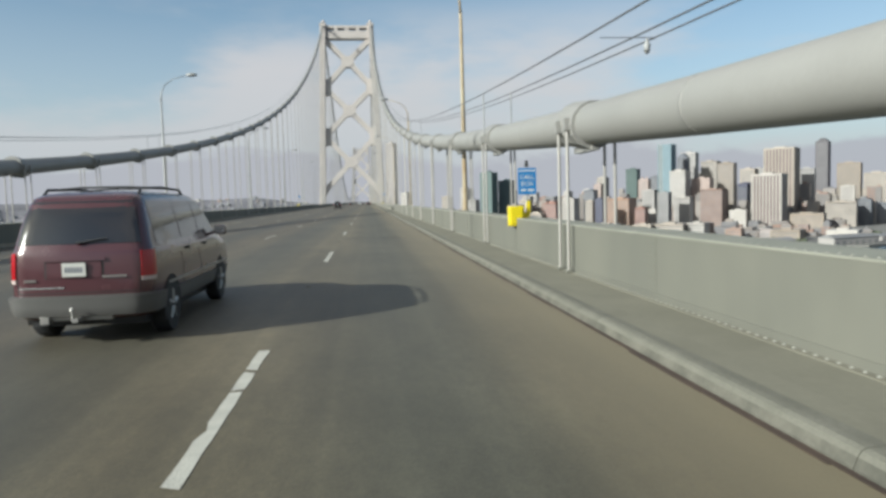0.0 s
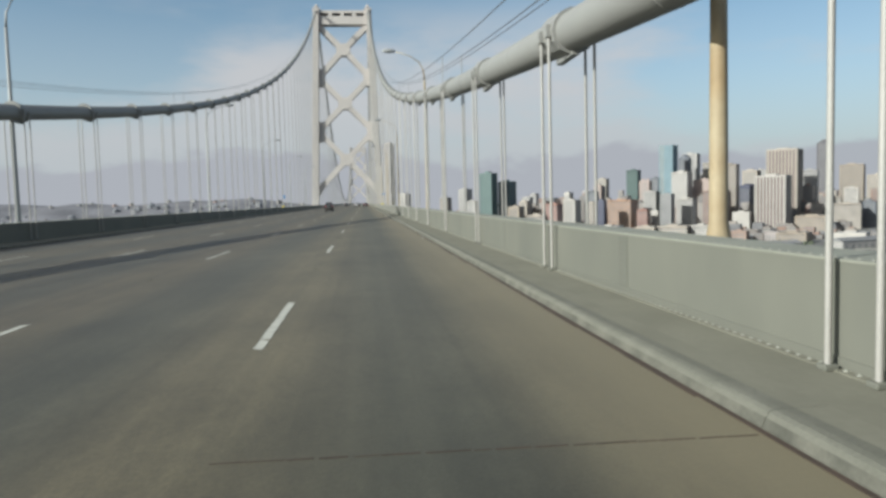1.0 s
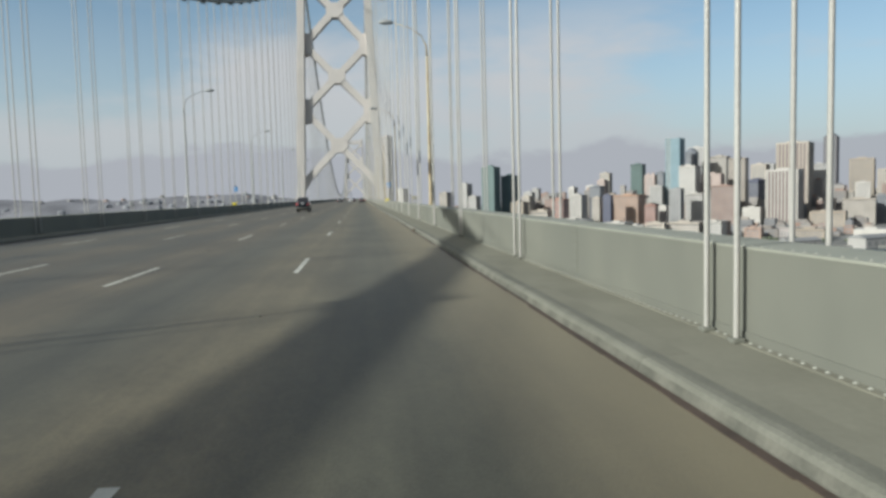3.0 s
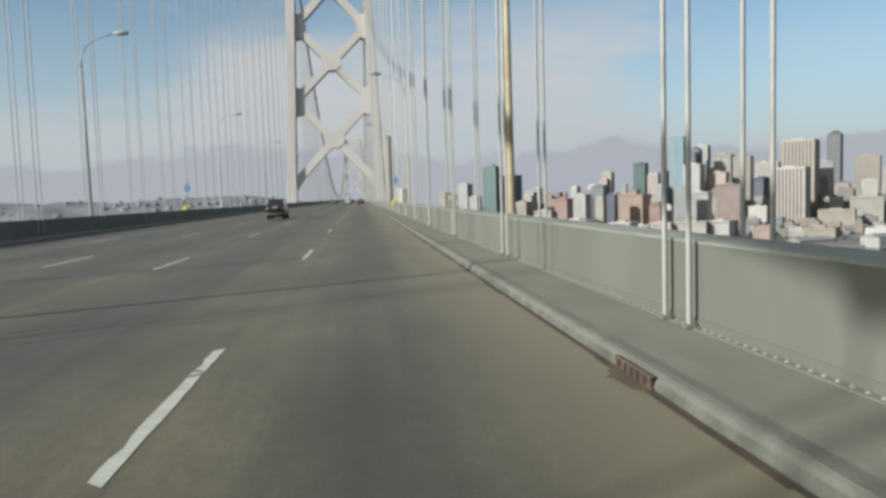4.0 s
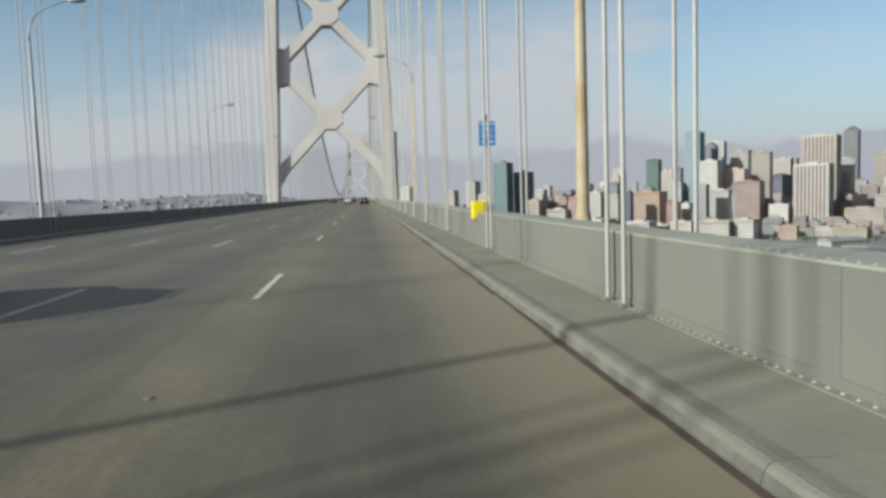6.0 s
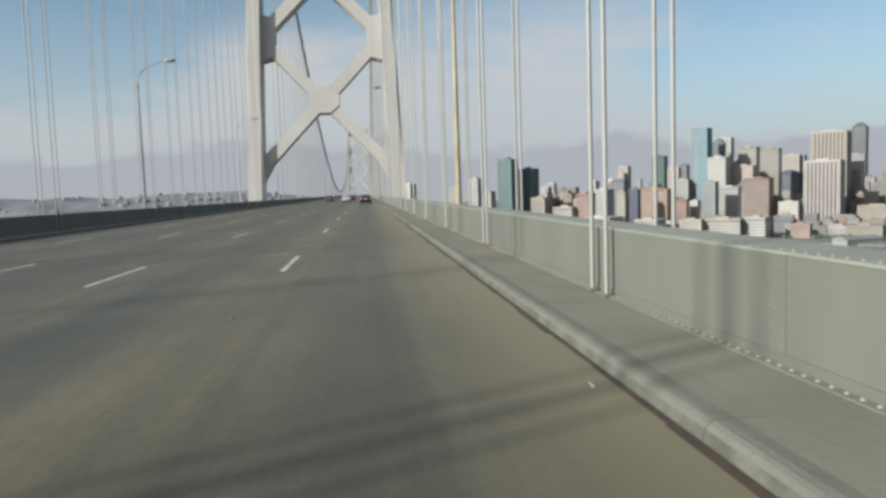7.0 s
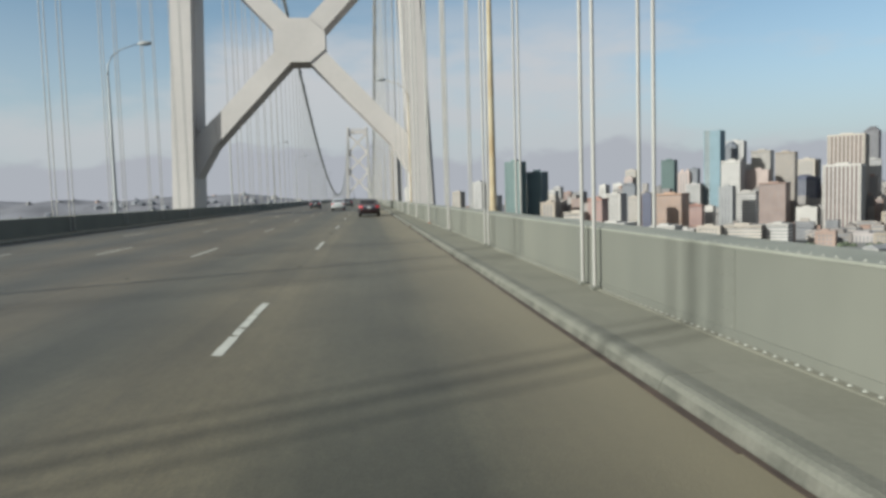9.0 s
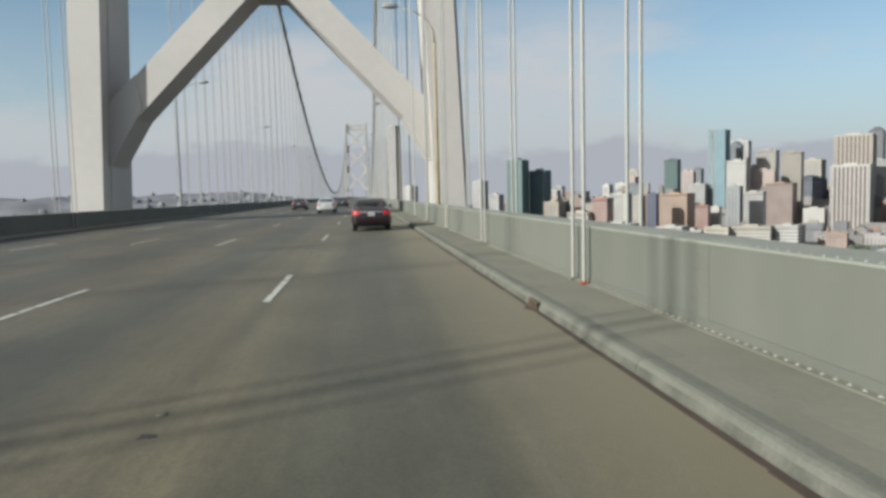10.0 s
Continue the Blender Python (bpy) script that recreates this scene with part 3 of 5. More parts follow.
tower_block(547, 1310, 18, -27, 'white', 'none')
tower_block(596, 1288, 42, -6, 'white', 'bands')
tower_block(513, 1285, 26, -24, 'redband', 'bands')
tower_block(499, 1120, 68, -48, 'cream', 'bands')
tower_block(555, 1130, 43, -49, 'pinkbrick', 'grid')
tower_block(431, 1150, 54, -52, 'white', 'bands')
tower_block(586, 1080, 31, -57, 'pinkbrick', 'grid')
tower_block(667, 1120, 76, -64, 'pinkgrey', 'ribs')
tower_block(665, 1950, 35, 50, 'beige', 'ribs')
tower_block(640, 1900, 28, 28, 'white', 'grid')
tower_block(1046, 1400, 32, -22, 'slate', 'ribs')
tower_block(61, 1500, 23, 120, 'pinkgrey', 'bands')
tower_block(101, 1700, 28, 19, 'white', 'grid')
tower_block(259, 1800, 34, 28, 'palegrey', 'grid')
tower_block(201, 1300, 21, -1, 'palegrey', 'grid')
tower_block(198, 1700, 26, 8, 'beige', 'grid')
tower_block(390, 1115, 46, -45, 'white', 'bands')
tower_block(455, 1125, 40, -48, 'cream', 'grid')
tower_block(535, 1100, 38, -47, 'white', 'bands')
tower_block(318, 1105, 62, -39, 'white', 'bands')
tower_block(715, 1000, 60, -60, 'white', 'none')
tower_block(657, 1050, 58, -60, 'tan', 'grid')
tower_block(375, 1620, 26, 4, 'palegrey', 'grid')
tower_block(395, 1900, 30, 20, 'beige', 'bands')
tower_block(330, 1450, 22, -4, 'cream', 'grid')
tower_block(520, 1640, 30, 2, 'grey', 'bands')
tower_block(560, 1750, 30, 16, 'white', 'ribs')
tower_block(610, 1820, 26, 30, 'pink', 'grid')
tower_block(570, 1520, 34, -6, 'slate', 'grid')
tower_block(650, 1580, 38, 10, 'palegrey', 'grid')
tower_block(860, 1760, 40, 50, 'white', 'grid')
tower_block(1040, 1800, 44, 60, 'palegrey', 'ribs')
tower_block(1120, 1560, 40, 8, 'white', 'grid')


# low blocks that fill the streets, too many and too small to count
def island_mat(name, base):
    m = mat(name, base, 0.8, 0, 0.08, 30, 0, 6)
    n, l = m.node_tree.nodes, m.node_tree.links
    b = n["Principled BSDF"]
    src = b.inputs["Base Color"].links[0].from_socket
    geo, ramp = n.new("ShaderNodeNewGeometry"), n.new("ShaderNodeValToRGB")
    cr = ramp.color_ramp
    cr.elements[0].color, cr.elements[1].color = (0.75, 0.72, 0.68, 1), (1.35, 1.35, 1.38, 1)
    for pos, col in ((0.22, (1.05, 0.76, 0.62, 1)), (0.40, (0.66, 0.70, 0.75, 1)), (0.58, (1.2, 1.15, 1.06, 1))):
        cr.elements.new(pos).color = col
    cr.interpolation = 'CONSTANT'
    l.new(geo.outputs["Random Per Island"], ramp.inputs[0])
    mul = n.new("ShaderNodeMix")
    mul.data_type, mul.blend_type = 'RGBA', 'MULTIPLY'
    mul.inputs["Factor"].default_value = 1
    l.new(src, mul.inputs["A"])
    l.new(ramp.outputs[0], mul.inputs["B"])
    l.new(mul.outputs["Result"], b.inputs["Base Color"])
    return m


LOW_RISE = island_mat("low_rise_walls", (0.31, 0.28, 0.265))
# far-shore copy of the wall colour, greyed to imitate haze
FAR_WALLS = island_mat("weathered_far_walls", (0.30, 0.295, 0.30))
rr = random.Random(11)


def hill_z(x, y):
    """Ground of the far shore: flat quays rising to a low uneven ridge."""
    rise = min(1, max(0, (y - 2350) / 750)) * (1 - min(1, max(0, (y - 3300) / 900)))
    fade = min(1, max(0, (300 - x) / 700))
    top = 93 + 14 * noise.noise(Vector((x / 420, 3.1, 0))) + 16 * noise.noise(Vector((x / 170, 7.7, 0)))
    bump = 3 * noise.noise(Vector((x / 60, y / 60, 1.3)))
    return GROUND_Z - 1 + (top * fade + 8 + bump) * rise * rise * (3 - 2 * rise)


def low_rise(count, x0, x1, y0, y1, h0, h1, label, big=1.0, on_hill=False):
    """Gabled, stepped or flat blocks scattered over a stretch of the shore."""
    bm, glazing = bmesh.new(), bmesh.new()
    for _ in range(count):
        x, y = rr.uniform(x0, x1), rr.uniform(y0, y1)
        w, d, h = big * rr.uniform(10, 34), big * rr.uniform(10, 30), rr.uniform(h0, h1) * rr.uniform(0.6, 1)
        g = hill_z(x, y) - 3 if on_hill else GROUND_Z - 1
        a = -0.75 + rr.uniform(-0.1, 0.1)
        ca, sa = math.cos(a), math.sin(a)
        base = [(x + ca * px - sa * py, y + sa * px + ca * py) for px, py in ((-w / 2, -d / 2), (w / 2, -d / 2), (w / 2, d / 2), (-w / 2, d / 2))]
        hexa(bm, [(px, py, g) for px, py in base], [(px, py, g + 1 + h) for px, py in base])
        if not on_hill:
            # a strip of windows round each storey, set between blank corners
            storeys, wide = max(1, int(h / 4.5)), rr.uniform(0.6, 0.92)
            for f in range(storeys):
                z = g + 1 + h * (f + 0.35) / storeys
                for dx, dy in ((w / 2 * wide, d / 2 + 0.15), (w / 2 + 0.15, d / 2 * wide)):
                    ring = [(x + ca * sx * dx - sa * sy * dy, y + sa * sx * dx + ca * sy * dy) for sx, sy in ((-1, -1), (1, -1), (1, 1), (-1, 1))]
                    hexa(glazing, [(px, py, z) for px, py in ring], [(px, py, z + h / storeys * 0.4) for px, py in ring])
        if rr.random() < 0.5:
            f = rr.uniform(0.3, 0.6)
            top = [(x + (px - x) * f, y + (py - y) * f) for px, py in base]
            hexa(bm, [(px, py, g + 1 + h) for px, py in top], [(px, py, g + 1 + h + rr.uniform(2, 6)) for px, py in top])
    if not on_hill:
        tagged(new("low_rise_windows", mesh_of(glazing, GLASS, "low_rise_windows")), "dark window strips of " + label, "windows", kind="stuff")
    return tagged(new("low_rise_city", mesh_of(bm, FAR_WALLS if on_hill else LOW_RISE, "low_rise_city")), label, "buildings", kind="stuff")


low_rise(110, 230, 860, 1105, 1290, 10, 24, "low pale and brick city blocks along the waterfront", 0.95)
low_rise(190, 300, 1100, 1420, 2000, 40, 88, "mid-rise pale city blocks between the towers")
low_rise(260, 700, 2200, 1500, 2800, 25, 110, "mid-rise city blocks behind the towers")
low_rise(160, -20, 330, 1420, 3000, 10, 52, "low pale city blocks beyond the bridge end")
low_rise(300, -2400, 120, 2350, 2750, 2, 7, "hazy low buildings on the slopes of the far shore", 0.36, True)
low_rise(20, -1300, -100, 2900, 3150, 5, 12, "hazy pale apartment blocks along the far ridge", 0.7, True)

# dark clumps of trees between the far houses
# foliage greyed to the hills' tone, haze put into its colour
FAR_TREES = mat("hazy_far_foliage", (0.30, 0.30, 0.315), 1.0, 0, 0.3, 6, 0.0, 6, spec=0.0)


def clump(bm, cx, cy, z, size):
    """A rough crown: an uneven ring drawn up to an off-centre tip."""
    ring = [(cx + size * rr.uniform(0.6, 1.1) * math.cos(q * 1.05), cy + size * rr.uniform(0.6, 1.1) * math.sin(q * 1.05)) for q in range(6)]
    low, high = [bm.verts.new((px, py, z)) for px, py in ring], [bm.verts.new((px, py, z + size * rr.uniform(0.5, 0.9))) for px, py in ring]
    tip = bm.verts.new((cx + rr.uniform(-0.2, 0.2) * size, cy, z + size * rr.uniform(1.1, 1.5)))
    for q in range(6):
        bm.faces.new((low[q], low[(q + 1) % 6], high[(q + 1) % 6], high[q]))
        bm.faces.new((high[q], high[(q + 1) % 6], tip))


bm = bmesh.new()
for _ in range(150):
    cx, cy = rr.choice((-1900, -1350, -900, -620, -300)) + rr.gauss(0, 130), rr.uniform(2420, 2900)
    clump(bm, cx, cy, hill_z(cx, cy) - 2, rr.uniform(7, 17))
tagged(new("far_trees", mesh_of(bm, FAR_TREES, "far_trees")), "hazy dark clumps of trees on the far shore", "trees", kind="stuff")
bm = bmesh.new()
for _ in range(90):
    cx = rr.uniform(420, 850)
    clump(bm, cx, 1098 - max(0, 150 - abs(cx - 700)) + rr.uniform(-8, 22), GROUND_Z - 0.5, rr.uniform(2.5, 5.5))
tagged(new("shore_trees", mesh_of(bm, mat("dusty_shore_foliage", (0.10, 0.115, 0.07), 0.9, 0, 0.3, 4, 0.0, 6), "shore_trees")), "small dark green trees along the waterfront", "trees", kind="stuff")

# pier sheds at the water's edge
for x, y, w, d, h in ((590, 975, 58, 20, 5), (672, 930, 84, 26, 10), (775, 975, 80, 26, 7)):
    shed = empty("pier_shed", x, y, GROUND_Z, "long white pier shed with a low gabled roof at the waterfront", "shed", "pier sheds")
    shed.rotation_euler[2] = 0.25
    bm = bmesh.new()
    box(bm, -w / 2, w / 2, -d / 2, d / 2, -6, h)
    part("wall", bm, CLAD["palegrey"], shed)
    bm = bmesh.new()
    hexa(bm, [(-w / 2 - 1, -d / 2 - 1, h), (w / 2 + 1, -d / 2 - 1, h), (w / 2 + 1, d / 2 + 1, h), (-w / 2 - 1, d / 2 + 1, h)], [(-w / 2, -0.5, h + 4), (w / 2, -0.5, h + 4), (w / 2, 0.5, h + 4), (-w / 2, 0.5, h + 4)])
    part("roof", bm, CLAD["grey"], shed)
    for q in range(7):
        bm = bmesh.new()
        box(bm, -w / 2 + (q + 0.3) * w / 7, -w / 2 + (q + 0.7) * w / 7, -d / 2 - 0.3, -d / 2, 0, h * 0.55)
        part("door", bm, CLAD["grey"], shed)
bm = bmesh.new()
hexa(bm, [(481, 866, -81), (487, 864, -81), (547, 1036, -81), (539, 1038, -81)], [(482, 866, -76.5), (486, 865, -76.5), (546, 1036, -76.5), (540, 1038, -76.5)])
structure("jetty", bm, LAND, "low stone breakwater running out from the shore", "breakwater")

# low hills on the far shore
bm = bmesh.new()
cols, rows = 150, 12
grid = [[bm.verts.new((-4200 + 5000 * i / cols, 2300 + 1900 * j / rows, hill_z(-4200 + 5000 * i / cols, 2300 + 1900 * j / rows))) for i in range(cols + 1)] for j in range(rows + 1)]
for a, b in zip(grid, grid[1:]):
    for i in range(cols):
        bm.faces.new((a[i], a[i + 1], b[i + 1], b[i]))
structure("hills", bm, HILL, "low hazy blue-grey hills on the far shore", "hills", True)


# ---- kerbs, markings and steel details ----
def shared(name, me, parent, m=None, label="", kind=""):
    ob = new(name, me)
    ob.parent = parent
    if m is not None:
        ob.matrix_local = m
    return tagged(ob, label, kind=kind)


def kerb_piece(length, seed):
    bm = bmesh.new()
    kr = random.Random(seed)
    # battered face, paler nose and flat top as one profile swept along the deck, a little uneven
    prof = [(0.0, -0.05), (0.0, 0.02), (0.022, 0.080), (0.045, 0.112), (0.075, 0.128), (0.125, 0.133), (0.22, 0.133), (0.46, 0.131), (0.46, -0.05)]
    rings = []
    for q in range(5):
        dx, dz = (kr.uniform(-0.006, 0.008), kr.uniform(-0.006, 0.003)) if 0 < q < 4 else (0, 0)
        rings.append([bm.verts.new((x + dx * (x < 0.13), 0.004 + (length - 0.008) * q / 4, z + dz * (0 < z < 0.13))) for x, z in prof])
    n = len(prof)
    for r0, r1 in zip(rings, rings[1:]):
        for i in range(n):
            f = bm.faces.new((r0[i], r1[i], r1[(i + 1) % n], r0[(i + 1) % n]))
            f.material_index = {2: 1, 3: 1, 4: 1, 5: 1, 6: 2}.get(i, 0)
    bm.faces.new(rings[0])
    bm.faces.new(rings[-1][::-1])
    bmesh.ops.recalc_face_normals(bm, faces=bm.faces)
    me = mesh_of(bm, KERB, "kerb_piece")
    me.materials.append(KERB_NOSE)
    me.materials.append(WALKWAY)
    return me


SEG = PANEL / 2
kerb_pieces = [kerb_piece(SEG, seed) for seed in range(5)]
rnd = random.Random(4)
for right in (True, False):
    k = empty("kerb_right" if right else "kerb_left", side(KERB_X, right), 0, 0, "worn pale concrete kerb along the roadway edge", "kerb", kind="structure")
    for i in range(-8, 76):
        m = pose(0, i * SEG + (0 if right else SEG), 0, 0, 0, 0 if right else 180)
        shared("kerb_stone", kerb_pieces[rnd.randrange(5)], k, m)
    for y0, y1 in ((Y0, -8 * SEG), (76 * SEG, Y1)):
        bm = bmesh.new()
        s = 1 if right else -1
        xs = sorted((0, 0.46 * s))
        box(bm, xs[0], xs[1], y0, y1, -0.05, 0.131)
        part("kerb_run", bm, KERB, k)
    # rusty gutter line at the foot of the kerb
    bm = bmesh.new()
    y = -30.0
    while y < 420:
        w = 0.045 + 0.04 * rnd.random()
        xs = sorted((0, -w * s))
        box(bm, xs[0], xs[1], y, y + 1.5, -0.02, 0.006)
        y += 1.5
    part("gutter_stain", bm, RUST, k, "rusty dirt line at the kerb foot")

# lane dashes, chipped into a few pieces each, and raised markers between them
DASH0, DASH = 19.4, 14.63


def dash_mesh(seed):
    r = random.Random(seed)
    bm = bmesh.new()
    cuts = sorted([0.0] + [r.uniform(0.3, 3.3) for _ in range(r.choice((1, 2, 2, 3)))] + [3.66])
    for a, b in zip(cuts, cuts[1:]):
        if b - a < 0.12:
            continue
        n = max(2, int((b - a) / 0.2))
        left, rgt = [], []
        gap0, gap1 = r.uniform(0.015, 0.06), r.uniform(0.015, 0.06)
        lean0, lean1 = r.uniform(-0.05, 0.05), r.uniform(-0.05, 0.05)
        for i in range(n + 1):
            f = i / n
            y = a + gap0 + (b - a - gap0 - gap1) * f
            lean = lean0 if i == 0 else (lean1 if i == n else 0)
            chip = 0.03 if r.random() < 0.08 else 0.0
            left.append(bm.verts.new((-0.055 + r.uniform(-0.006, 0.006) + chip, y + lean, 0.0045)))
            rgt.append(bm.verts.new((0.055 + r.uniform(-0.006, 0.006), y - lean, 0.0045)))
        for i in range(n):
            bm.faces.new((left[i], rgt[i], rgt[i + 1], left[i + 1]))
    return mesh_of(bm, PAINT, "dash")


dashes = [dash_mesh(s) for s in range(7)]
bm = bmesh.new()
tube(bm, [(0, 0, 0.0), (0, 0, 0.01), (0, 0, 0.014)], [0.045, 0.04, 0.02], 10)
dot = mesh_of(bm, KERB, "road_stud")
for j, lx in enumerate(LINES):
    line = empty("lane_line", lx, 0, 0, "broken white lane line of worn painted dashes", "lane marking", "lane lines", kind="structure")
    shift = (0, -1.2, 1.0, -0.5)[j]
    for i in range(-4, 40):
        shared("dash", dashes[rnd.randrange(7)], line, pose(0, DASH0 + shift + i * DASH, 0))
        shared("road_stud", dot, line, pose(0.0, DASH0 + shift + i * DASH + 9.2, 0))
    bm = bmesh.new()
    for i in range(40, 90):
        box(bm, -0.055, 0.055, DASH0 + i * DASH, DASH0 + i * DASH + 3.66, -0.01, 0.005)
    part("far_dashes", bm, PAINT, line)

# rivets, splices and stiffeners on the parapet faces
bm = bmesh.new()


def rivet(bm, x, y, z, s, r=0.017):
    ring = [bm.verts.new((x, y + r * math.cos(a), z + r * math.sin(a))) for a in (2 * math.pi * q / 6 for q in range(6))]
    tip = bm.verts.new((x - s * r * 0.8, y, z))
    for q in range(6):
        bm.faces.new((ring[q], ring[(q + 1) % 6], tip))


def stud(bm, x, y, z, r=0.018, rise=0.8):
    ring = [bm.verts.new((x + r * math.cos(a), y + r * math.sin(a), z)) for a in (2 * math.pi * q / 6 for q in range(6))]
    tip = bm.verts.new((x, y, z + r * rise))
    for q in range(6):
        bm.faces.new((ring[q], ring[(q + 1) % 6], tip))


for right in (True, False):
    wall = bpy.data.objects["wall_right" if right else "wall_left"]
    s = 1 if right else -1
    x = side(WALL_X - 0.002, right)
    bm = bmesh.new()
    y = -8.0
    step = 0.150 if right else 0.33
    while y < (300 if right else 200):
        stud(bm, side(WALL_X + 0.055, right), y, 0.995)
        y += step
    tagged(part("top_rivets", bm, PALE_RIVET, wall), kind="stuff")
    bm = bmesh.new()
    y = -8.0
    while y < (300 if right else 200):
        stud(bm, side(WALL_X - 0.045, right), y, 0.142, 0.024, 0.7)
        y += step
    tagged(part("foot_rivets", bm, PALE_RIVET, wall), kind="stuff")
    bm = bmesh.new()
    box(bm, -0.006 if right else 0, 0 if right else 0.006, -0.17, 0.17, 0.165, 0.96)
    for q in range(5):
        for dy in (-0.13, -0.05, 0.05, 0.13):
            rivet(bm, -0.006 * s, dy, 0.25 + q * 0.155, s, 0.014)
    splice = mesh_of(bm, STEEL, "splice_plate")
    for i in range(-3, 42):
        shared("splice_plate", splice, wall, pose(side(WALL_X, right), HANG0 + (i + 0.5) * PANEL + 0.6, 0))

# litter and rust flakes caught along the kerb
SCRAP = mat("rusty_iron", (0.13, 0.09, 0.058), 0.9, 0, 0.35, 0.1, 0.5, 8)


def litter(x, y, size, material, label):
    bm = bmesh.new()
    r = random.Random(int(y))
    for i in range(16):
        cx, cy = r.uniform(-0.5, 0.5) * size * 0.16, r.uniform(-0.5, 0.5) * size
        a, w = r.uniform(0, 3.1), size * r.uniform(0.03, 0.085)
        pts = [(cx + w * math.cos(a + q * 1.57) * (1.5 if q % 2 else 0.7), cy + w * math.sin(a + q * 1.57) * (1.5 if q % 2 else 0.7)) for q in range(4)]
        hexa(bm, [(px, py, 0.0) for px, py in pts], [(px * 0.9, py * 0.9, w * r.uniform(0.15, 0.6)) for px, py in pts])
    ob = tagged(new("litter", mesh_of(bm, material, "litter")), label, "litter")
    ob.location = (x, y, 0.002)


def drain_inlet(y, size):
    """A rusty scupper let into the kerb face: back plate, lip, upright bars and the silt washed up to it."""
    d = empty("drain_inlet", KERB_X, y, 0, "rusty barred drain inlet in the kerb face with silt before it", "drain", "kerb drains")
    w = 0.34 * size
    # near-black plate imitates the shade inside the opening
    bm = bmesh.new()
    box(bm, -0.012, 0.02, -w, w, 0.004, 0.105, 0.004)
    part("back_plate", bm, OPENING_SHADE, d, "near-black plate coloured as the shaded opening")
    bm = bmesh.new()
    box(bm, -0.034, 0.01, -w - 0.04, w + 0.04, 0.098, 0.118, 0.005)
    part("lip", bm, SCRAP, d)
    for i in range(6):
        bm = bmesh.new()
        yb = -w + 2 * w * i / 5
        box(bm, -0.036, -0.008, yb - 0.02 * size, yb + 0.02 * size, 0.002, 0.10, 0.004)
        part("bar", bm, SCRAP, d)
    bm = bmesh.new()
    r = random.Random(int(y))
    rim = [(-0.03 - (0.16 + r.uniform(-0.04, 0.05)) * size * math.sin(math.pi * q / 14) ** 0.7, (-1.15 + 2.3 * q / 14) * w) for q in range(15)]
    top = [bm.verts.new((px, py, 0.004)) for px, py in rim]
    back = [bm.verts.new((-0.02, py, 0.022 + 0.012 * r.random())) for _, py in rim]
    for q in range(14):
        bm.faces.new((top[q], back[q], back[q + 1], top[q + 1]))
    bmesh.ops.recalc_face_normals(bm, faces=bm.faces)
    part("silt", bm, SILT, d, "brown washed-up silt")


OPENING_SHADE = mat("sooty_iron", (0.03, 0.024, 0.02), 0.9, 0, 0.2, 0.1)
SILT = mat("brown_silt", (0.105, 0.068, 0.042), 1.0, 0, 0.3, 0.08, 0.5, 10)
for y, size in ((108.7, 1.0), (213.3, 0.7), (266.6, 0.6)):
    drain_inlet(y, size)
for x, y, size in ((8.86, 56.2, 0.22), (8.84, 149.2, 0.2), (8.72, 185.5, 0.14)):
    litter(x, y, size, WHITE, "scrap of white litter on the road edge")
litter(9.62, 62.55, 0.09, WHITE, "scrap of white litter on the walkway")
bpy.data.objects[max(o.name for o in bpy.data.objects if o.name.startswith("litter"))].location.z = 0.133


# ---- lamp posts ----
def lamp_post(right):
    p = empty("street_lamp", 0, 0, 0, "tall tapered tan steel lamp post with a curved arm" if right else "tall slim grey steel lamp post with a curved arm",
              "street lamp", "lamp posts along the bridge")
    m = POLE if right else POLE_GREY
    bm = bmesh.new()
    tube(bm, [(0, 0, 0), (0, 0, 0.1), (0, 0, 0.35), (0, 0, 5), (0, 0, 9.6)], [0.17, 0.17, 0.125, 0.10, 0.075], 12)
    part("pole", bm, m, p, smooth=True)
    bm = bmesh.new()
    tube(bm, [(0, 0, 9.55), (-0.05, 0, 10.3), (-0.35, 0, 10.9), (-1.0, 0, 11.35), (-2.2, 0, 11.72)], [0.07, 0.05, 0.04, 0.032, 0.028], 8)
    part("arm", bm, m, p, smooth=True)
    bm = bmesh.new()
    tube(bm, [(-2.1, 0, 11.70), (-2.25, 0, 11.72), (-2.6, 0, 11.74), (-2.95, 0, 11.74), (-3.05, 0, 11.74)], [0.05, 0.13, 0.17, 0.12, 0.03], 10)
    part("lamp_head", bm, POLE_GREY, p, "pale grey oval lamp head", smooth=True)
    bm = bmesh.new()
    box(bm, -0.75, 0.3, -0.32, 0.32, -0.07, 0.0, 0.01)
    box(bm, -0.7, 0.0, -0.05, 0.05, -0.6, -0.07)
    part("bracket", bm, STEEL, p, "flat steel bracket plate with a rusty edge")
    for a in range(4):
        bm = bmesh.new()
        x, y = 0.2 * math.cos(a * 1.57 + 0.78), 0.2 * math.sin(a * 1.57 + 0.78)
        tube(bm, [(x, y, 0), (x, y, 0.09)], 0.02, 6)
        part("bolt", bm, RUST, p)
    return p


right_lamp, left_lamp = lamp_post(True), lamp_post(False)
right_lamp.matrix_world = pose(11.2, 35.6, 0.8)
left_lamp.matrix_world = pose(side(11.35, False), 63.7, 0.8, 0, 0, 180)
for i in range(1, 12):
    copy_thing(right_lamp, pose(11.2, 35.6 + 44.1 * i, 0.8))
for i in list(range(-1, 0)) + list(range(1, 12)):
    copy_thing(left_lamp, pose(side(11.35, False), 15.9 if i < 0 else 63.8 + 43.98 * i, 0.8, 0, 0, 180))


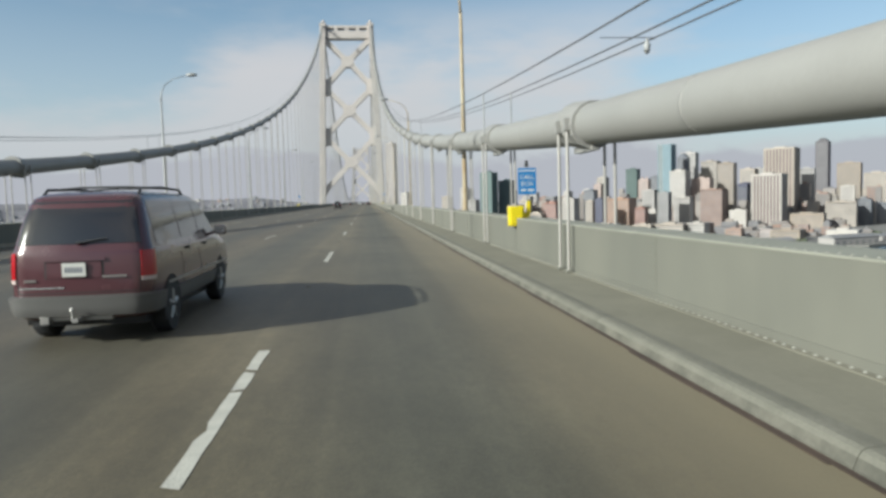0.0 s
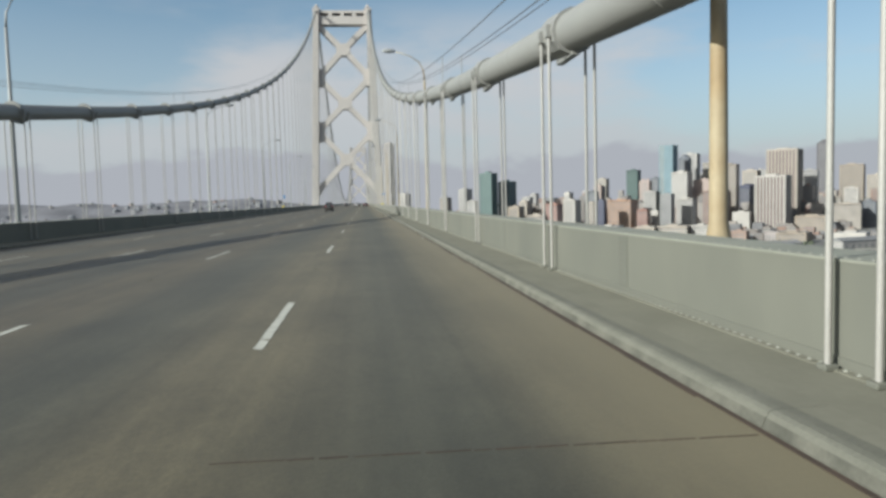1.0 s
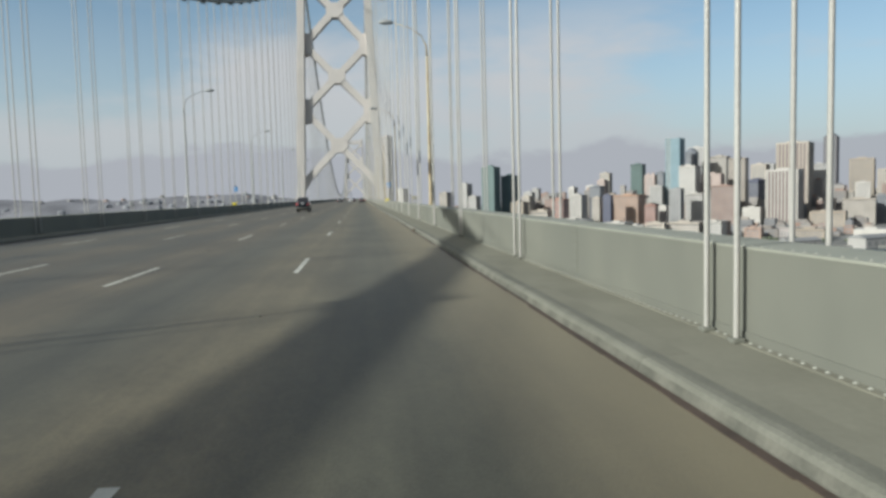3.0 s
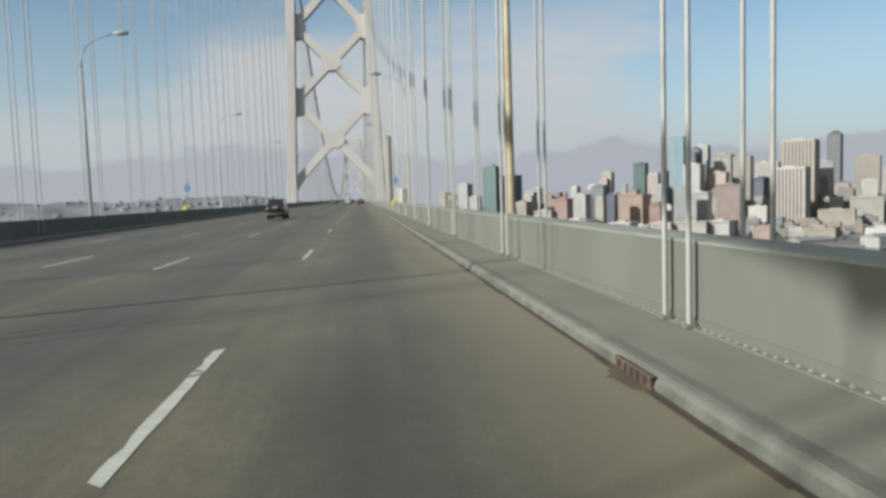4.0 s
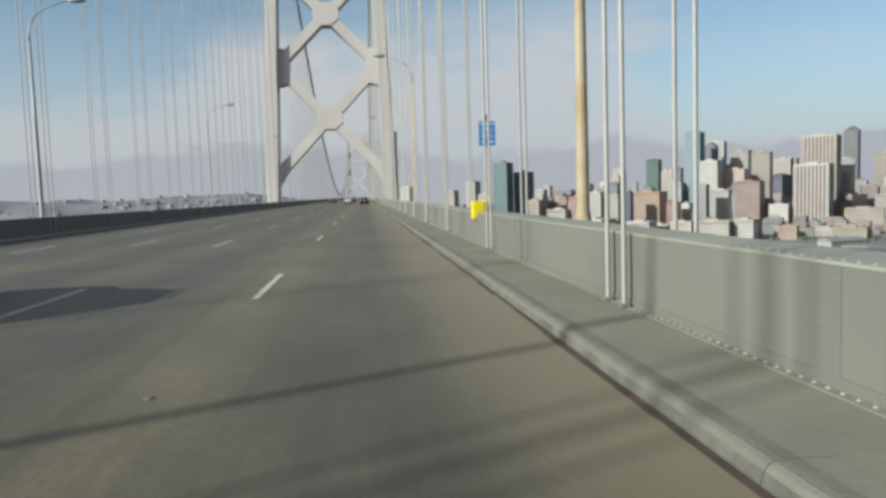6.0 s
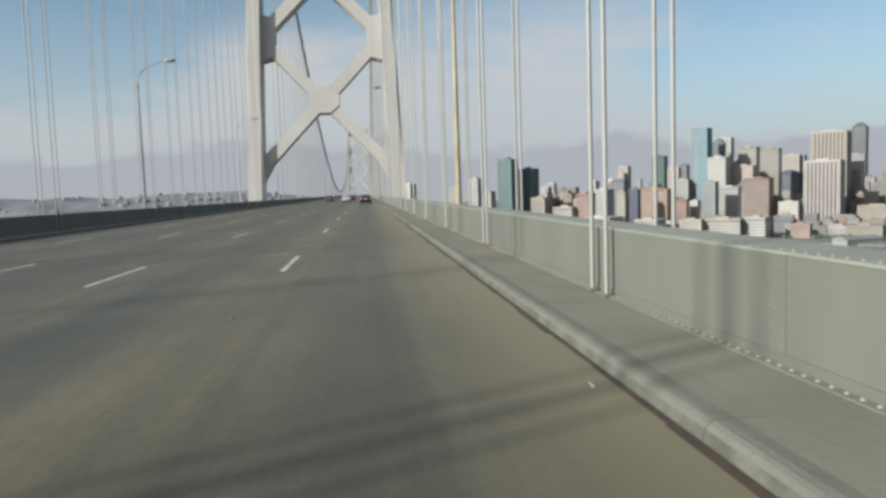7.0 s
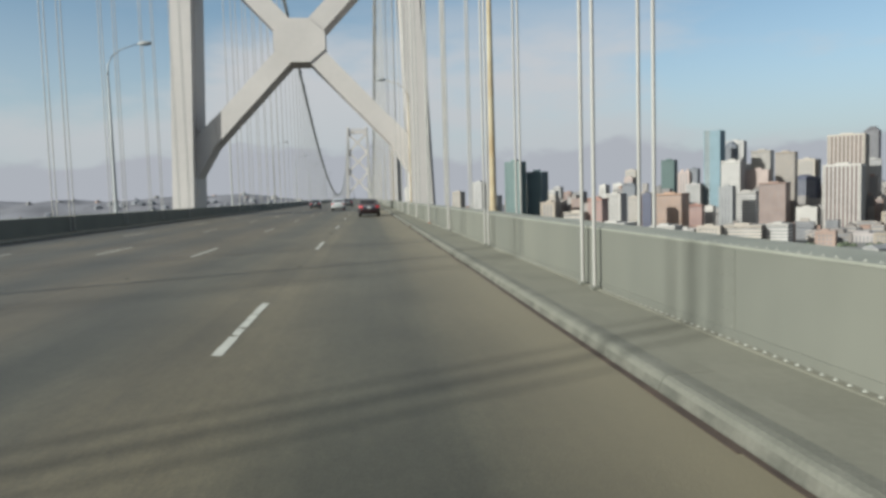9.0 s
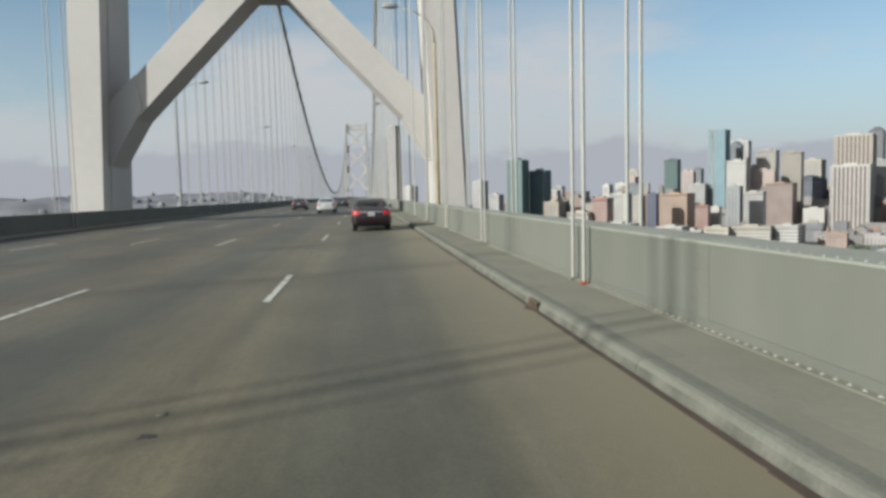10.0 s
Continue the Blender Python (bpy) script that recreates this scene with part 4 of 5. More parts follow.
# ---- call boxes ----
def words(text, size, x, z, y, material, parent):
    cu = bpy.data.curves.new("lettering", 'FONT')
    cu.body, cu.size, cu.align_x, cu.align_y, cu.extrude = text, size, 'CENTER', 'CENTER', 0.002
    tmp = bpy.data.objects.new("lettering", cu)
    me = bpy.data.meshes.new_from_object(tmp)
    bpy.data.objects.remove(tmp)
    me.materials.clear()
    me.materials.append(material)
    ob = new("lettering", me)
    ob.parent = parent
    ob.matrix_local = pose(x, y, z, 90, 0, 0)
    return ob


def call_box(x, y, sign_z):
    c = empty("call_box", x, y, 0.13, "yellow roadside call box with a blue sign above", "call box", "call boxes on the parapets")
    z = 0.67
    bm = bmesh.new()
    box(bm, -0.22, 0.16, -0.14, 0.14, z, z + 0.5, 0.035)
    housing = part("housing", bm, YELLOW, c)
    bm = bmesh.new()
    box(bm, -0.17, 0.11, -0.153, -0.138, z + 0.06, z + 0.44, 0.01)
    part("door", bm, YELLOW, housing)
    bm = bmesh.new()
    plate(bm, [(0.15, z + 0.12), (0.30, z + 0.12), (0.34, z + 0.62), (0.26, z + 0.62), (0.24, z + 0.34), (0.15, z + 0.34)], -0.05, 0.05)
    part("mounting_arm", bm, YELLOW, c)
    bm = bmesh.new()
    tube(bm, [(0.28, 0.08, -0.1), (0.28, 0.08, sign_z + 0.52 - 0.13)], 0.03, 8)
    part("post", bm, POLE_GREY, c)
    bm = bmesh.new()
    box(bm, 0.05, 0.51, 0.03, 0.045, sign_z - 0.33 - 0.13, sign_z + 0.33 - 0.13)
    sign = part("sign", bm, SIGN_BLUE, c, "blue sign panel with white words")
    zc = sign_z - 0.13
    words("CALL", 0.155, 0.28, zc + 0.10, 0.026, WHITE, sign)
    words("BOX", 0.155, 0.28, zc - 0.07, 0.026, WHITE, sign)
    bm = bmesh.new()
    box(bm, 0.07, 0.49, 0.024, 0.03, zc + 0.245, zc + 0.275)
    part("header_bar", bm, WHITE, sign)
    for x0, x1 in ((0.12, 0.24), (0.29, 0.45)):
        bm = bmesh.new()
        box(bm, x0, x1, 0.024, 0.03, zc - 0.25, zc - 0.20)
        part("small_print", bm, WHITE, sign)
    bm = bmesh.new()
    tube(bm, [(0.28, 0.08, zc + 0.36), (0.28, 0.08, zc + 0.52)], [0.05, 0.035], 8)
    part("antenna", bm, BLACK, c)
    return c


call_box(10.16, 18.6, 1.92)
call_box(10.20, 174.2, 3.15)
call_box(side(10.5, False) - 0.3, 174.6, 3.05)

# third wire and a small lantern on the hand ropes
for right in (True, False):
    c = [o for o in bpy.data.objects if o.name.startswith("main_cable")][0 if right else 1]
    x = side(CABLE_X + 0.46, right)
    bm = bmesh.new()
    tube(bm, [(x, y, cable_h(y, right) + 1.22) for y in range(-60, 305, 4)], 0.014, 5)
    ob = part("power_line", bm, WIRE if right else POLE_GREY, c)
    ob.matrix_parent_inverse = c.matrix_world.inverted()
    for i in range(1, 34, 4):
        y = HANG0 + i * PANEL
        for dx in (-0.42, 0.42):
            bm = bmesh.new()
            tube(bm, [(x * 0 + side(CABLE_X, right) + dx, y, cable_h(y, right) + 0.1), (side(CABLE_X, right) + dx, y, cable_h(y, right) + 1.38)], 0.02, 5)
            ob = part("rope_post", bm, POLE_GREY, c)
            ob.matrix_parent_inverse = c.matrix_world.inverted()
for y in (11.6, 99.0, 187.0):
    lamp = empty("cable_lantern", CABLE_X, y, cable_z(y) + 1.2, "small pale lantern hanging above the main cable", "lantern", "cable lanterns")
    bm = bmesh.new()
    tube(bm, [(0.3, 0, 0.0), (0.3, 0, -0.05), (0.3, 0, -0.10), (0.3, 0, -0.20), (0.3, 0, -0.24)], [0.015, 0.02, 0.055, 0.045, 0.015], 10)
    part("globe", bm, POLE_GREY, lamp, smooth=True)
    bm = bmesh.new()
    box(bm, -0.44, 0.44, -0.006, 0.006, 0.0, 0.012)
    part("crossbar", bm, WIRE, lamp)


# small marker board on two legs outside the parapet
mk = empty("marker_sign", 10.98, 135.35, 0.995, "weathered beige marker board on two legs behind the parapet", "sign")
BEIGE = mat("beige_weathered_paint", (0.34, 0.29, 0.20), 0.7, 0, 0.12, 0.3, 0.1)
for dx in (-0.13, 0.10):
    bm = bmesh.new()
    box(bm, dx - 0.035, dx + 0.035, -0.04, 0.04, -0.9, 0.33, 0.008)
    part("leg", bm, BEIGE, mk)
bm = bmesh.new()
box(bm, -0.20, 0.20, -0.09, 0.05, 0.29, 0.57, 0.02)
board = part("board", bm, BEIGE, mk)
bm = bmesh.new()
box(bm, -0.16, 0.16, -0.096, -0.088, 0.33, 0.53)
FACE = mat("faded_sign_face", (0.50, 0.46, 0.36), 0.7, 0, 0.15, 0.12, 0.1)
FADED = mat("faded_grey_marks", (0.17, 0.18, 0.17), 0.8, 0, 0.3, 0.05)
part("face", bm, FACE, board)
bm = bmesh.new()
box(bm, -0.115, -0.055, -0.1, -0.095, 0.38, 0.48)
part("mark", bm, FADED, board)
words("57", 0.17, 0.055, 0.43, -0.098, FADED, board)
bm = bmesh.new()
tube(bm, [(-0.30, 0, -0.2), (-0.30, 0, 0.62)], 0.025, 8)
box(bm, -0.36, -0.2, -0.02, 0.02, 0.62, 0.66)
part("side_post", bm, RUST, mk)

# dark tar spots on the road
TAR = mat("tar_spot", (0.045, 0.04, 0.034), 0.8, 0, 0.3, 0.2, 0.3, 10)
tr = random.Random(8)
for x, y, size in ((5.38, 57.7, 0.10), (5.34, 262.2, 0.075), (4.4, 182.0, 0.07)):
    bm = bmesh.new()
    ring = []
    for q in range(14):
        a, r = 2 * math.pi * q / 14, size * tr.uniform(0.55, 1.15)
        ring.append(bm.verts.new((1.15 * r * math.cos(a), 0.8 * r * math.sin(a), 0.0)))
    top = [bm.verts.new((v.co.x * 0.85, v.co.y * 0.85, 0.005)) for v in ring]
    bm.faces.new(top)
    for q in range(14):
        bm.faces.new((ring[q], ring[(q + 1) % 14], top[(q + 1) % 14], top[q]))
    ob = part("tar_spot", bm, TAR, road, "dark tar spot on the asphalt")
    ob.location = (x, y, 0.0)


# ---- vehicles ----
def car_paint(name, base, rough=0.25):
    m = mat(name, base, rough, 0.1, 0.05, 1.5, 0, 6)
    m.node_tree.nodes["Principled BSDF"].inputs["Coat Weight"].default_value = 0.6
    return m


MAROON = car_paint("maroon_car_paint", (0.095, 0.034, 0.040))
BLACK_PAINT = car_paint("black_car_paint", (0.007, 0.009, 0.010), 0.16)
BLACK_PAINT.node_tree.nodes["Principled BSDF"].inputs["Coat Weight"].default_value = 0.1
BLACK_PAINT.node_tree.nodes["Principled BSDF"].inputs["Specular IOR Level"].default_value = 0.5
DARK_RED = car_paint("dark_car_paint", (0.030, 0.014, 0.017))
WHITE_PAINT = car_paint("white_car_paint", (0.7, 0.7, 0.68))
GREY_PAINT = car_paint("dark_grey_car_paint", (0.06, 0.065, 0.07))
GREY_PLASTIC = mat("grey_bumper_plastic", (0.115, 0.11, 0.102), 0.6, 0, 0.1, 0.5, 0.1)
SILVER_TRIM = mat("silver_trim", (0.45, 0.43, 0.40), 0.35, 0.5, 0.05, 0.5)
CHROME = mat("bright_trim", (0.62, 0.61, 0.60), 0.25, 0.8, 0.05, 0.3)
CAR_GLASS = mat("tinted_car_glass", (0.018, 0.018, 0.022), 0.06, 0, 0.1, 1.0, spec=0.9)
SEAM = mat("dark_panel_gap", (0.012, 0.011, 0.011), 0.8, 0, 0.1, 0.4)
TAIL_RED = mat("red_lamp_lens", (0.42, 0.012, 0.018), 0.18, 0, 0.08, 0.15)
REVERSE = mat("clear_lamp_lens", (0.62, 0.50, 0.46), 0.2, 0, 0.08, 0.15)
TAIL_GLOW = bpy.data.materials.new("lit_brake_lamp")
TAIL_GLOW.use_nodes = True
tg = TAIL_GLOW.node_tree.nodes["Principled BSDF"]
tg.inputs["Base Color"].default_value = (0.30, 0.010, 0.016, 1)
tg.inputs["Emission Color"].default_value = (1, 0.03, 0.03, 1)
tg.inputs["Emission Strength"].default_value = 0.10
RIM = mat("alloy_rim", (0.36, 0.36, 0.36), 0.35, 0.7, 0.08, 0.3)
PLATE = mat("number_plate", (0.62, 0.61, 0.56), 0.5, 0, 0.06, 0.1)
PLATE_INK = mat("plate_ink", (0.20, 0.21, 0.24), 0.6, 0, 0.1, 0.05)


class Shell:
    """A car body stacked from rounded plan outlines. Rows: z, tail y, nose y, half width, tail and nose corner radius, tail bow.
    s runs round the right half: 0-1 tail, 1-2 tail corner, 2-3 side, 3-4 nose corner, 4-5 nose; below 0 it mirrors to the left."""

    def __init__(self, rows, slim):
        self.rows = [(z, a, b, w * slim, r * slim, q, bow) for z, a, b, w, r, q, bow in rows]

    def row(self, z):
        if z <= self.rows[0][0]:
            return self.rows[0]
        for a, b in zip(self.rows, self.rows[1:]):
            if z <= b[0]:
                f = (z - a[0]) / (b[0] - a[0])
                return [p + (q - p) * f for p, q in zip(a, b)]
        return self.rows[-1]

    def at(self, s, z, out=0.0):
        _, yr, yf, w, r, q, bow = self.row(z)
        sg, s = (1, s) if s >= 0 else (-1, -s)
        half = math.pi / 2
        if s <= 1:
            x = (w - r) * s
            p, n = (x, yr + bow * (x / w) ** 2), (0.12 * s, -1)
        elif s <= 2:
            a, y1 = half * (s - 1), yr + bow * ((w - r) / w) ** 2
            p, n = (w - r + r * math.sin(a), y1 + r * (1 - math.cos(a))), (math.sin(a) + 0.1, -math.cos(a))
        elif s <= 3:
            y1, y2 = yr + bow * ((w - r) / w) ** 2 + r, yf - q
            f = s - 2
            p, n = (w + 0.012 * math.sin(math.pi * f), y1 + (y2 - y1) * f), (1, 0)
        elif s <= 4:
            a = half * (s - 3)
            p, n = (w - min(q, w * 0.8) * (1 - math.cos(a)), yf - q + q * math.sin(a)), (math.cos(a), math.sin(a))
        else:
            x = (w - min(q, w * 0.8)) * (5 - s)
            p, n = (x, yf), (0, 1)
        length = math.hypot(*n)
        return sg * (p[0] + out * n[0] / length), p[1] + out * n[1] / length, z

    def side_s(self, y, z):
        _, yr, yf, w, r, q, bow = self.row(z)
        y1, y2 = yr + bow * ((w - r) / w) ** 2 + r, yf - q
        return 2 + min(1, max(0, (y - y1) / (y2 - y1)))

    def body(self):
        bm = bmesh.new()
        ss = [k / 4 for k in range(4)] + [1 + k / 5 for k in range(5)] + [2 + k / 9 for k in range(9)] + [3 + k / 5 for k in range(5)] + [4, 4.5]
        ss = ss + [5] + [-v for v in ss[::-1] if v > 0]
        zs = []
        for a, b in zip(self.rows, self.rows[1:]):
            zs += [a[0], (a[0] + b[0]) / 2]
        zs.append(self.rows[-1][0])
        rings = [[bm.verts.new(self.at(s, z)) for s in ss] for z in zs]
        n = len(ss)
        for a, b in zip(rings, rings[1:]):
            for i in range(n):
                bm.faces.new((a[i], a[(i + 1) % n], b[(i + 1) % n], b[i]))
        bm.faces.new(rings[0][::-1])
        bm.faces.new(rings[-1])
        return bm

    def slab(self, bm, low, high, z0, z1, out=0.006, n=6, m=4, base=-0.004):
        """A solid that lies on the body: s from low to high (each a number or a pair for bottom and top), z0 to z1, proud by out."""
        lo, hi = [v if isinstance(v, tuple) else (v, v) for v in (low, high)]
        faces = []
        for lift in (base, out):
            grid = []
            for j in range(m + 1):
                f = j / m
                a, b = lo[0] + (lo[1] - lo[0]) * f, hi[0] + (hi[1] - hi[0]) * f
                grid.append([bm.verts.new(self.at(a + (b - a) * i / n, z0 + (z1 - z0) * f, lift)) for i in range(n + 1)])
            faces.append(grid)
        inner, outer = faces
        new_faces = []
        for j in range(m):
            for i in range(n):
                new_faces.append(bm.faces.new((outer[j][i], outer[j][i + 1], outer[j + 1][i + 1], outer[j + 1][i])))
        for j in range(m):
            for i in (0, n):
                new_faces.append(bm.faces.new((inner[j][i], outer[j][i], outer[j + 1][i], inner[j + 1][i])))
        for i in range(n):
            for j in (0, m):
                new_faces.append(bm.faces.new((inner[j][i], inner[j][i + 1], outer[j][i + 1], outer[j][i])))
        bmesh.ops.recalc_face_normals(bm, faces=new_faces)
        return bm

    def piece(self, name, material, parent, label, *a, smooth=True, **k):
        ob = part(name, self.slab(bmesh.new(), *a, **k), material, parent, label, smooth)
        if smooth:
            ob.modifiers.new("edges", 'EDGE_SPLIT').split_angle = radians(40)
        return ob


def wheel(c, sh, y, r, sg, body):
    w = abs(sh.at(sh.side_s(y, 0.6), 0.6)[0])
    bm = bmesh.new()
    pts = [(w - 0.2, 0.9), (w - 0.17, 1.0), (w - 0.02, 1.0), (w + 0.008, 0.93), (w + 0.004, 0.70), (w - 0.03, 0.66)]
    tube(bm, [(sg * px, y, r) for px, _ in pts], [r * f for _, f in pts], 26)
    tyre = part("tyre", bm, BLACK, c, smooth=True)
    tyre.modifiers.new("edges", 'EDGE_SPLIT').split_angle = radians(40)
    bm = bmesh.new()
    tube(bm, [(sg * (w - 0.03), y, r), (sg * (w - 0.015), y, r)], r * 0.64, 20)
    for q in range(5):
        a = q * 1.2566 + 0.3
        tube(bm, [(sg * (w - 0.012), y + 0.1 * r * math.cos(a), r + 0.1 * r * math.sin(a)), (sg * (w - 0.008), y + 0.6 * r * math.cos(a), r + 0.6 * r * math.sin(a))], [0.045, 0.03], 6)
    tube(bm, [(sg * (w - 0.014), y, r), (sg * (w + 0.004), y, r)], 0.05, 10)
    part("rim", bm, RIM, tyre, "grey alloy rim")
    bm = bmesh.new()
    arc = [(y + (r + 0.055) * math.cos(a), r + (r + 0.055) * math.sin(a)) for a in (math.pi * (-0.12 + 1.24 * q / 16) for q in range(17))]
    a, b = [[bm.verts.new((sg * px, py, pz)) for py, pz in arc] for px in (w - 0.1, w + 0.006)]
    bm.faces.new(b)
    for i in range(16):
        bm.faces.new((a[i], a[i + 1], b[i + 1], b[i]))
    bmesh.ops.recalc_face_normals(bm, faces=bm.faces)
    part("wheel_arch", bm, SEAM, body)


def plate_on(c, x, y, z, w=0.29):
    bm = bmesh.new()
    box(bm, x - w / 2, x + w / 2, y - 0.012, y + 0.01, z, z + 0.15, 0.004)
    pl = part("number_plate", bm, PLATE, c, "white number plate")
    bm = bmesh.new()
    for q in range(6):
        box(bm, x - w * 0.38 + q * w * 0.13, x - w * 0.38 + (q * 0.13 + 0.085) * w, y - 0.015, y - 0.011, z + 0.045, z + 0.105)
    part("plate_marks", bm, PLATE_INK, pl)


def mirror_on(c, sh, y, z, material):
    for sg in (-1, 1):
        x = abs(sh.at(sh.side_s(y, z), z)[0])
        bm = bmesh.new()
        box(bm, *sorted((sg * (x + 0.06), sg * (x + 0.24))), y - 0.05, y + 0.07, z - 0.01, z + 0.14, 0.035)
        tube(bm, [(sg * (x - 0.02), y + 0.03, z + 0.01), (sg * (x + 0.09), y + 0.02, z + 0.04)], 0.025, 6)
        m = part("mirror", bm, material, c)
        bm = bmesh.new()
        box(bm, *sorted((sg * (x + 0.075), sg * (x + 0.225))), y - 0.056, y - 0.049, z + 0.01, z + 0.12, 0.003)
        part("mirror_glass", bm, CHROME, m, "bright mirror glass")


def car(name, label, category, x, y, rows, slim, paint, wheels, r, sides, screen_z, rear_z, rear_s):
    """Body, wheels and glass that every car has. sides: side windows as y at the foot and at the head, front and back."""
    c = empty(name, x, y, 0, label, category, "traffic on the bridge")
    sh = Shell(rows, slim)
    body = part("body", sh.body(), paint, c, smooth=True)
    body.modifiers.new("edges", 'EDGE_SPLIT').split_angle = radians(50)
    for wy in wheels:
        for sg in (-1, 1):
            wheel(c, sh, wy, r, sg, body)
    z0, z1 = screen_z
    for a0, a1, b0, b1 in sides:
        for sg in (-1, 1):
            lo, hi = (sg * sh.side_s(a0, z0), sg * sh.side_s(a1, z1)), (sg * sh.side_s(b0, z0), sg * sh.side_s(b1, z1))
            sh.piece("side_window", CAR_GLASS, body, "dark tinted side window", lo, hi, z0, z1, out=0.006)
    sh.piece("rear_window", CAR_GLASS, body, "dark tinted rear window", (-rear_s[0], -rear_s[1]), (rear_s[0], rear_s[1]), *rear_z, out=0.006, n=16)
    for sg in (-1, 1):
        sh.piece("windscreen", CAR_GLASS, body, "", sg * 3.7, sg * 5, z0, z1, out=0.006, n=8)
    bm = bmesh.new()
    w = sh.rows[2][3] - 0.15
    box(bm, -w, w, 0.3, rows[2][2] - 0.5, 0.2, rows[0][0] + 0.06)
    part("underbody", bm, BLACK, c)
    return c, sh, body


def minivan():
    rows = [(0.30, 0.10, 4.72, 0.86, 0.24, 0.5, 0.05), (0.36, 0.03, 4.86, 0.91, 0.25, 0.5, 0.06), (0.58, 0.0, 4.92, 0.945, 0.26, 0.5, 0.07), (0.80, 0.01, 4.85, 0.95, 0.26, 0.5, 0.07),
            (0.96, 0.02, 4.60, 0.945, 0.26, 0.5, 0.07), (1.05, 0.035, 4.22, 0.935, 0.25, 0.45, 0.06), (1.09, 0.05, 3.95, 0.92, 0.25, 0.4, 0.06), (1.35, 0.13, 3.62, 0.85, 0.24, 0.35, 0.06),
            (1.57, 0.22, 3.30, 0.775, 0.23, 0.3, 0.06), (1.655, 0.29, 3.1, 0.73, 0.23, 0.3, 0.05), (1.70, 0.42, 2.9, 0.66, 0.24, 0.3, 0.04), (1.725, 0.65, 2.7, 0.50, 0.24, 0.25, 0.03), (1.735, 1.0, 2.4, 0.30, 0.15, 0.2, 0.02)]
    c, sh, body = car("minivan", "maroon minivan with grey bumpers and tinted windows", "minivan", 3.21, 9.1, rows, 0.81, MAROON, (0.88, 3.80), 0.325,
                      ((0.42, 0.50, 1.42, 1.42), (1.50, 1.50, 2.42, 2.38), (2.50, 2.46, 3.60, 3.0)), (1.12, 1.60), (1.14, 1.615), (1.42, 1.42))
    # grey bumper and lower cladding
    sh.piece("rear_bumper", GREY_PLASTIC, c, "scuffed grey plastic bumper", -2.06, 2.06, 0.345, 0.555, out=0.06, n=26)
    sh.piece("bumper_top", GREY_PLASTIC, c, "", -1.9, 1.9, 0.553, 0.575, out=0.035, n=24)
    for sg in (-1, 1):
        sh.piece("side_cladding", GREY_PLASTIC, c, "", sg * 2.07, sg * 3, 0.33, 0.53, out=0.012, n=12)
        sh.piece("side_moulding", SILVER_TRIM, c, "thin pale moulding strip", sg * 2.12, sg * 2.98, 0.60, 0.63, out=0.012, n=12, m=1)
        sh.piece("tail_lamp", TAIL_RED, c, "red tail lamp", sg * 1.34, sg * 1.98, 0.76, 1.05, out=0.012, n=6)
        sh.piece("reversing_lamp", REVERSE, c, "pale reversing lamp", sg * 1.34, sg * 1.96, 0.715, 0.757, out=0.012, n=6, m=1)
        sh.piece("door_gap", SEAM, body, "", sg * (sh.side_s(1.46, 0.6)), sg * (sh.side_s(1.48, 0.6)), 0.40, 1.12, out=0.002, n=1)
        sh.piece("door_gap", SEAM, body, "", sg * (sh.side_s(2.46, 0.6)), sg * (sh.side_s(2.48, 0.6)), 0.40, 1.12, out=0.002, n=1)
        sh.piece("tailgate_gap", SEAM, body, "", (sg * 1.26, sg * 1.5), (sg * 1.285, sg * 1.525), 0.60, 1.64, out=0.002, n=1, m=8)
        for yh in (1.62, 2.62):
            sh.piece("door_handle", SEAM, body, "", sg * sh.side_s(yh, 0.98), sg * sh.side_s(yh + 0.17, 0.98), 0.96, 1.0, out=0.02, n=2, m=1)
    sh.piece("tailgate_gap", SEAM, body, "", -1.28, 1.28, 0.60, 0.612, out=0.002, n=16, m=1)
    sh.piece("chrome_strip", CHROME, c, "bright strip along the foot of the tailgate", -1.22, -0.25, 0.655, 0.672, out=0.010, n=8, m=1)
    sh.piece("plate_recess", SEAM, body, "", -0.62, 0.50, 0.76, 0.98, out=0.003, n=6)
    sh.piece("plate_panel", MAROON, body, "", -0.58, 0.46, 0.765, 0.945, out=0.008, n=6)
    sh.piece("tailgate_handle", MAROON, body, "", -0.66, 0.54, 0.955, 0.99, out=0.025, n=6, m=1)
    plate_on(c, -0.02, -0.012, 0.785, 0.25)
    bm = bmesh.new()
    for q in range(8):
        box(bm, 0.27 + q * 0.032, 0.292 + q * 0.032, -0.004 + 0.003 * q, 0.03, 0.765, 0.787)
    part("badge", bm, SILVER_TRIM, c, "small pale badge")
    bm = bmesh.new()
    for q in range(4):
        box(bm, -0.56 + q * 0.032, -0.538 + q * 0.032, 0.012, 0.05, 0.735, 0.757)
    part("badge", bm, SILVER_TRIM, c, "small pale badge")
    bm = bmesh.new()
    tube(bm, [(0.0, 0.035, 1.15), (0.06, 0.035, 1.16), (0.32, 0.055, 1.20)], [0.02, 0.012, 0.008], 6)
    part("rear_wiper", bm, BLACK, c)
    # roof rack: two rails on feet and two cross bars
    for sg in (-1, 1):
        bm = bmesh.new()
        tube(bm, [(sg * 0.53, 0.55, 1.68), (sg * 0.53, 0.68, 1.755), (sg * 0.54, 1.5, 1.775), (sg * 0.53, 2.4, 1.755), (sg * 0.53, 2.52, 1.69)], 0.018, 7)
        part("roof_rail", bm, BLACK, c)
    for yb in (0.95, 1.95):
        bm = bmesh.new()
        tube(bm, [(-0.53, yb, 1.765), (-0.25, yb, 1.782), (0.25, yb, 1.782), (0.53, yb, 1.765)], 0.014, 6)
        part("cross_bar", bm, BLACK, c)
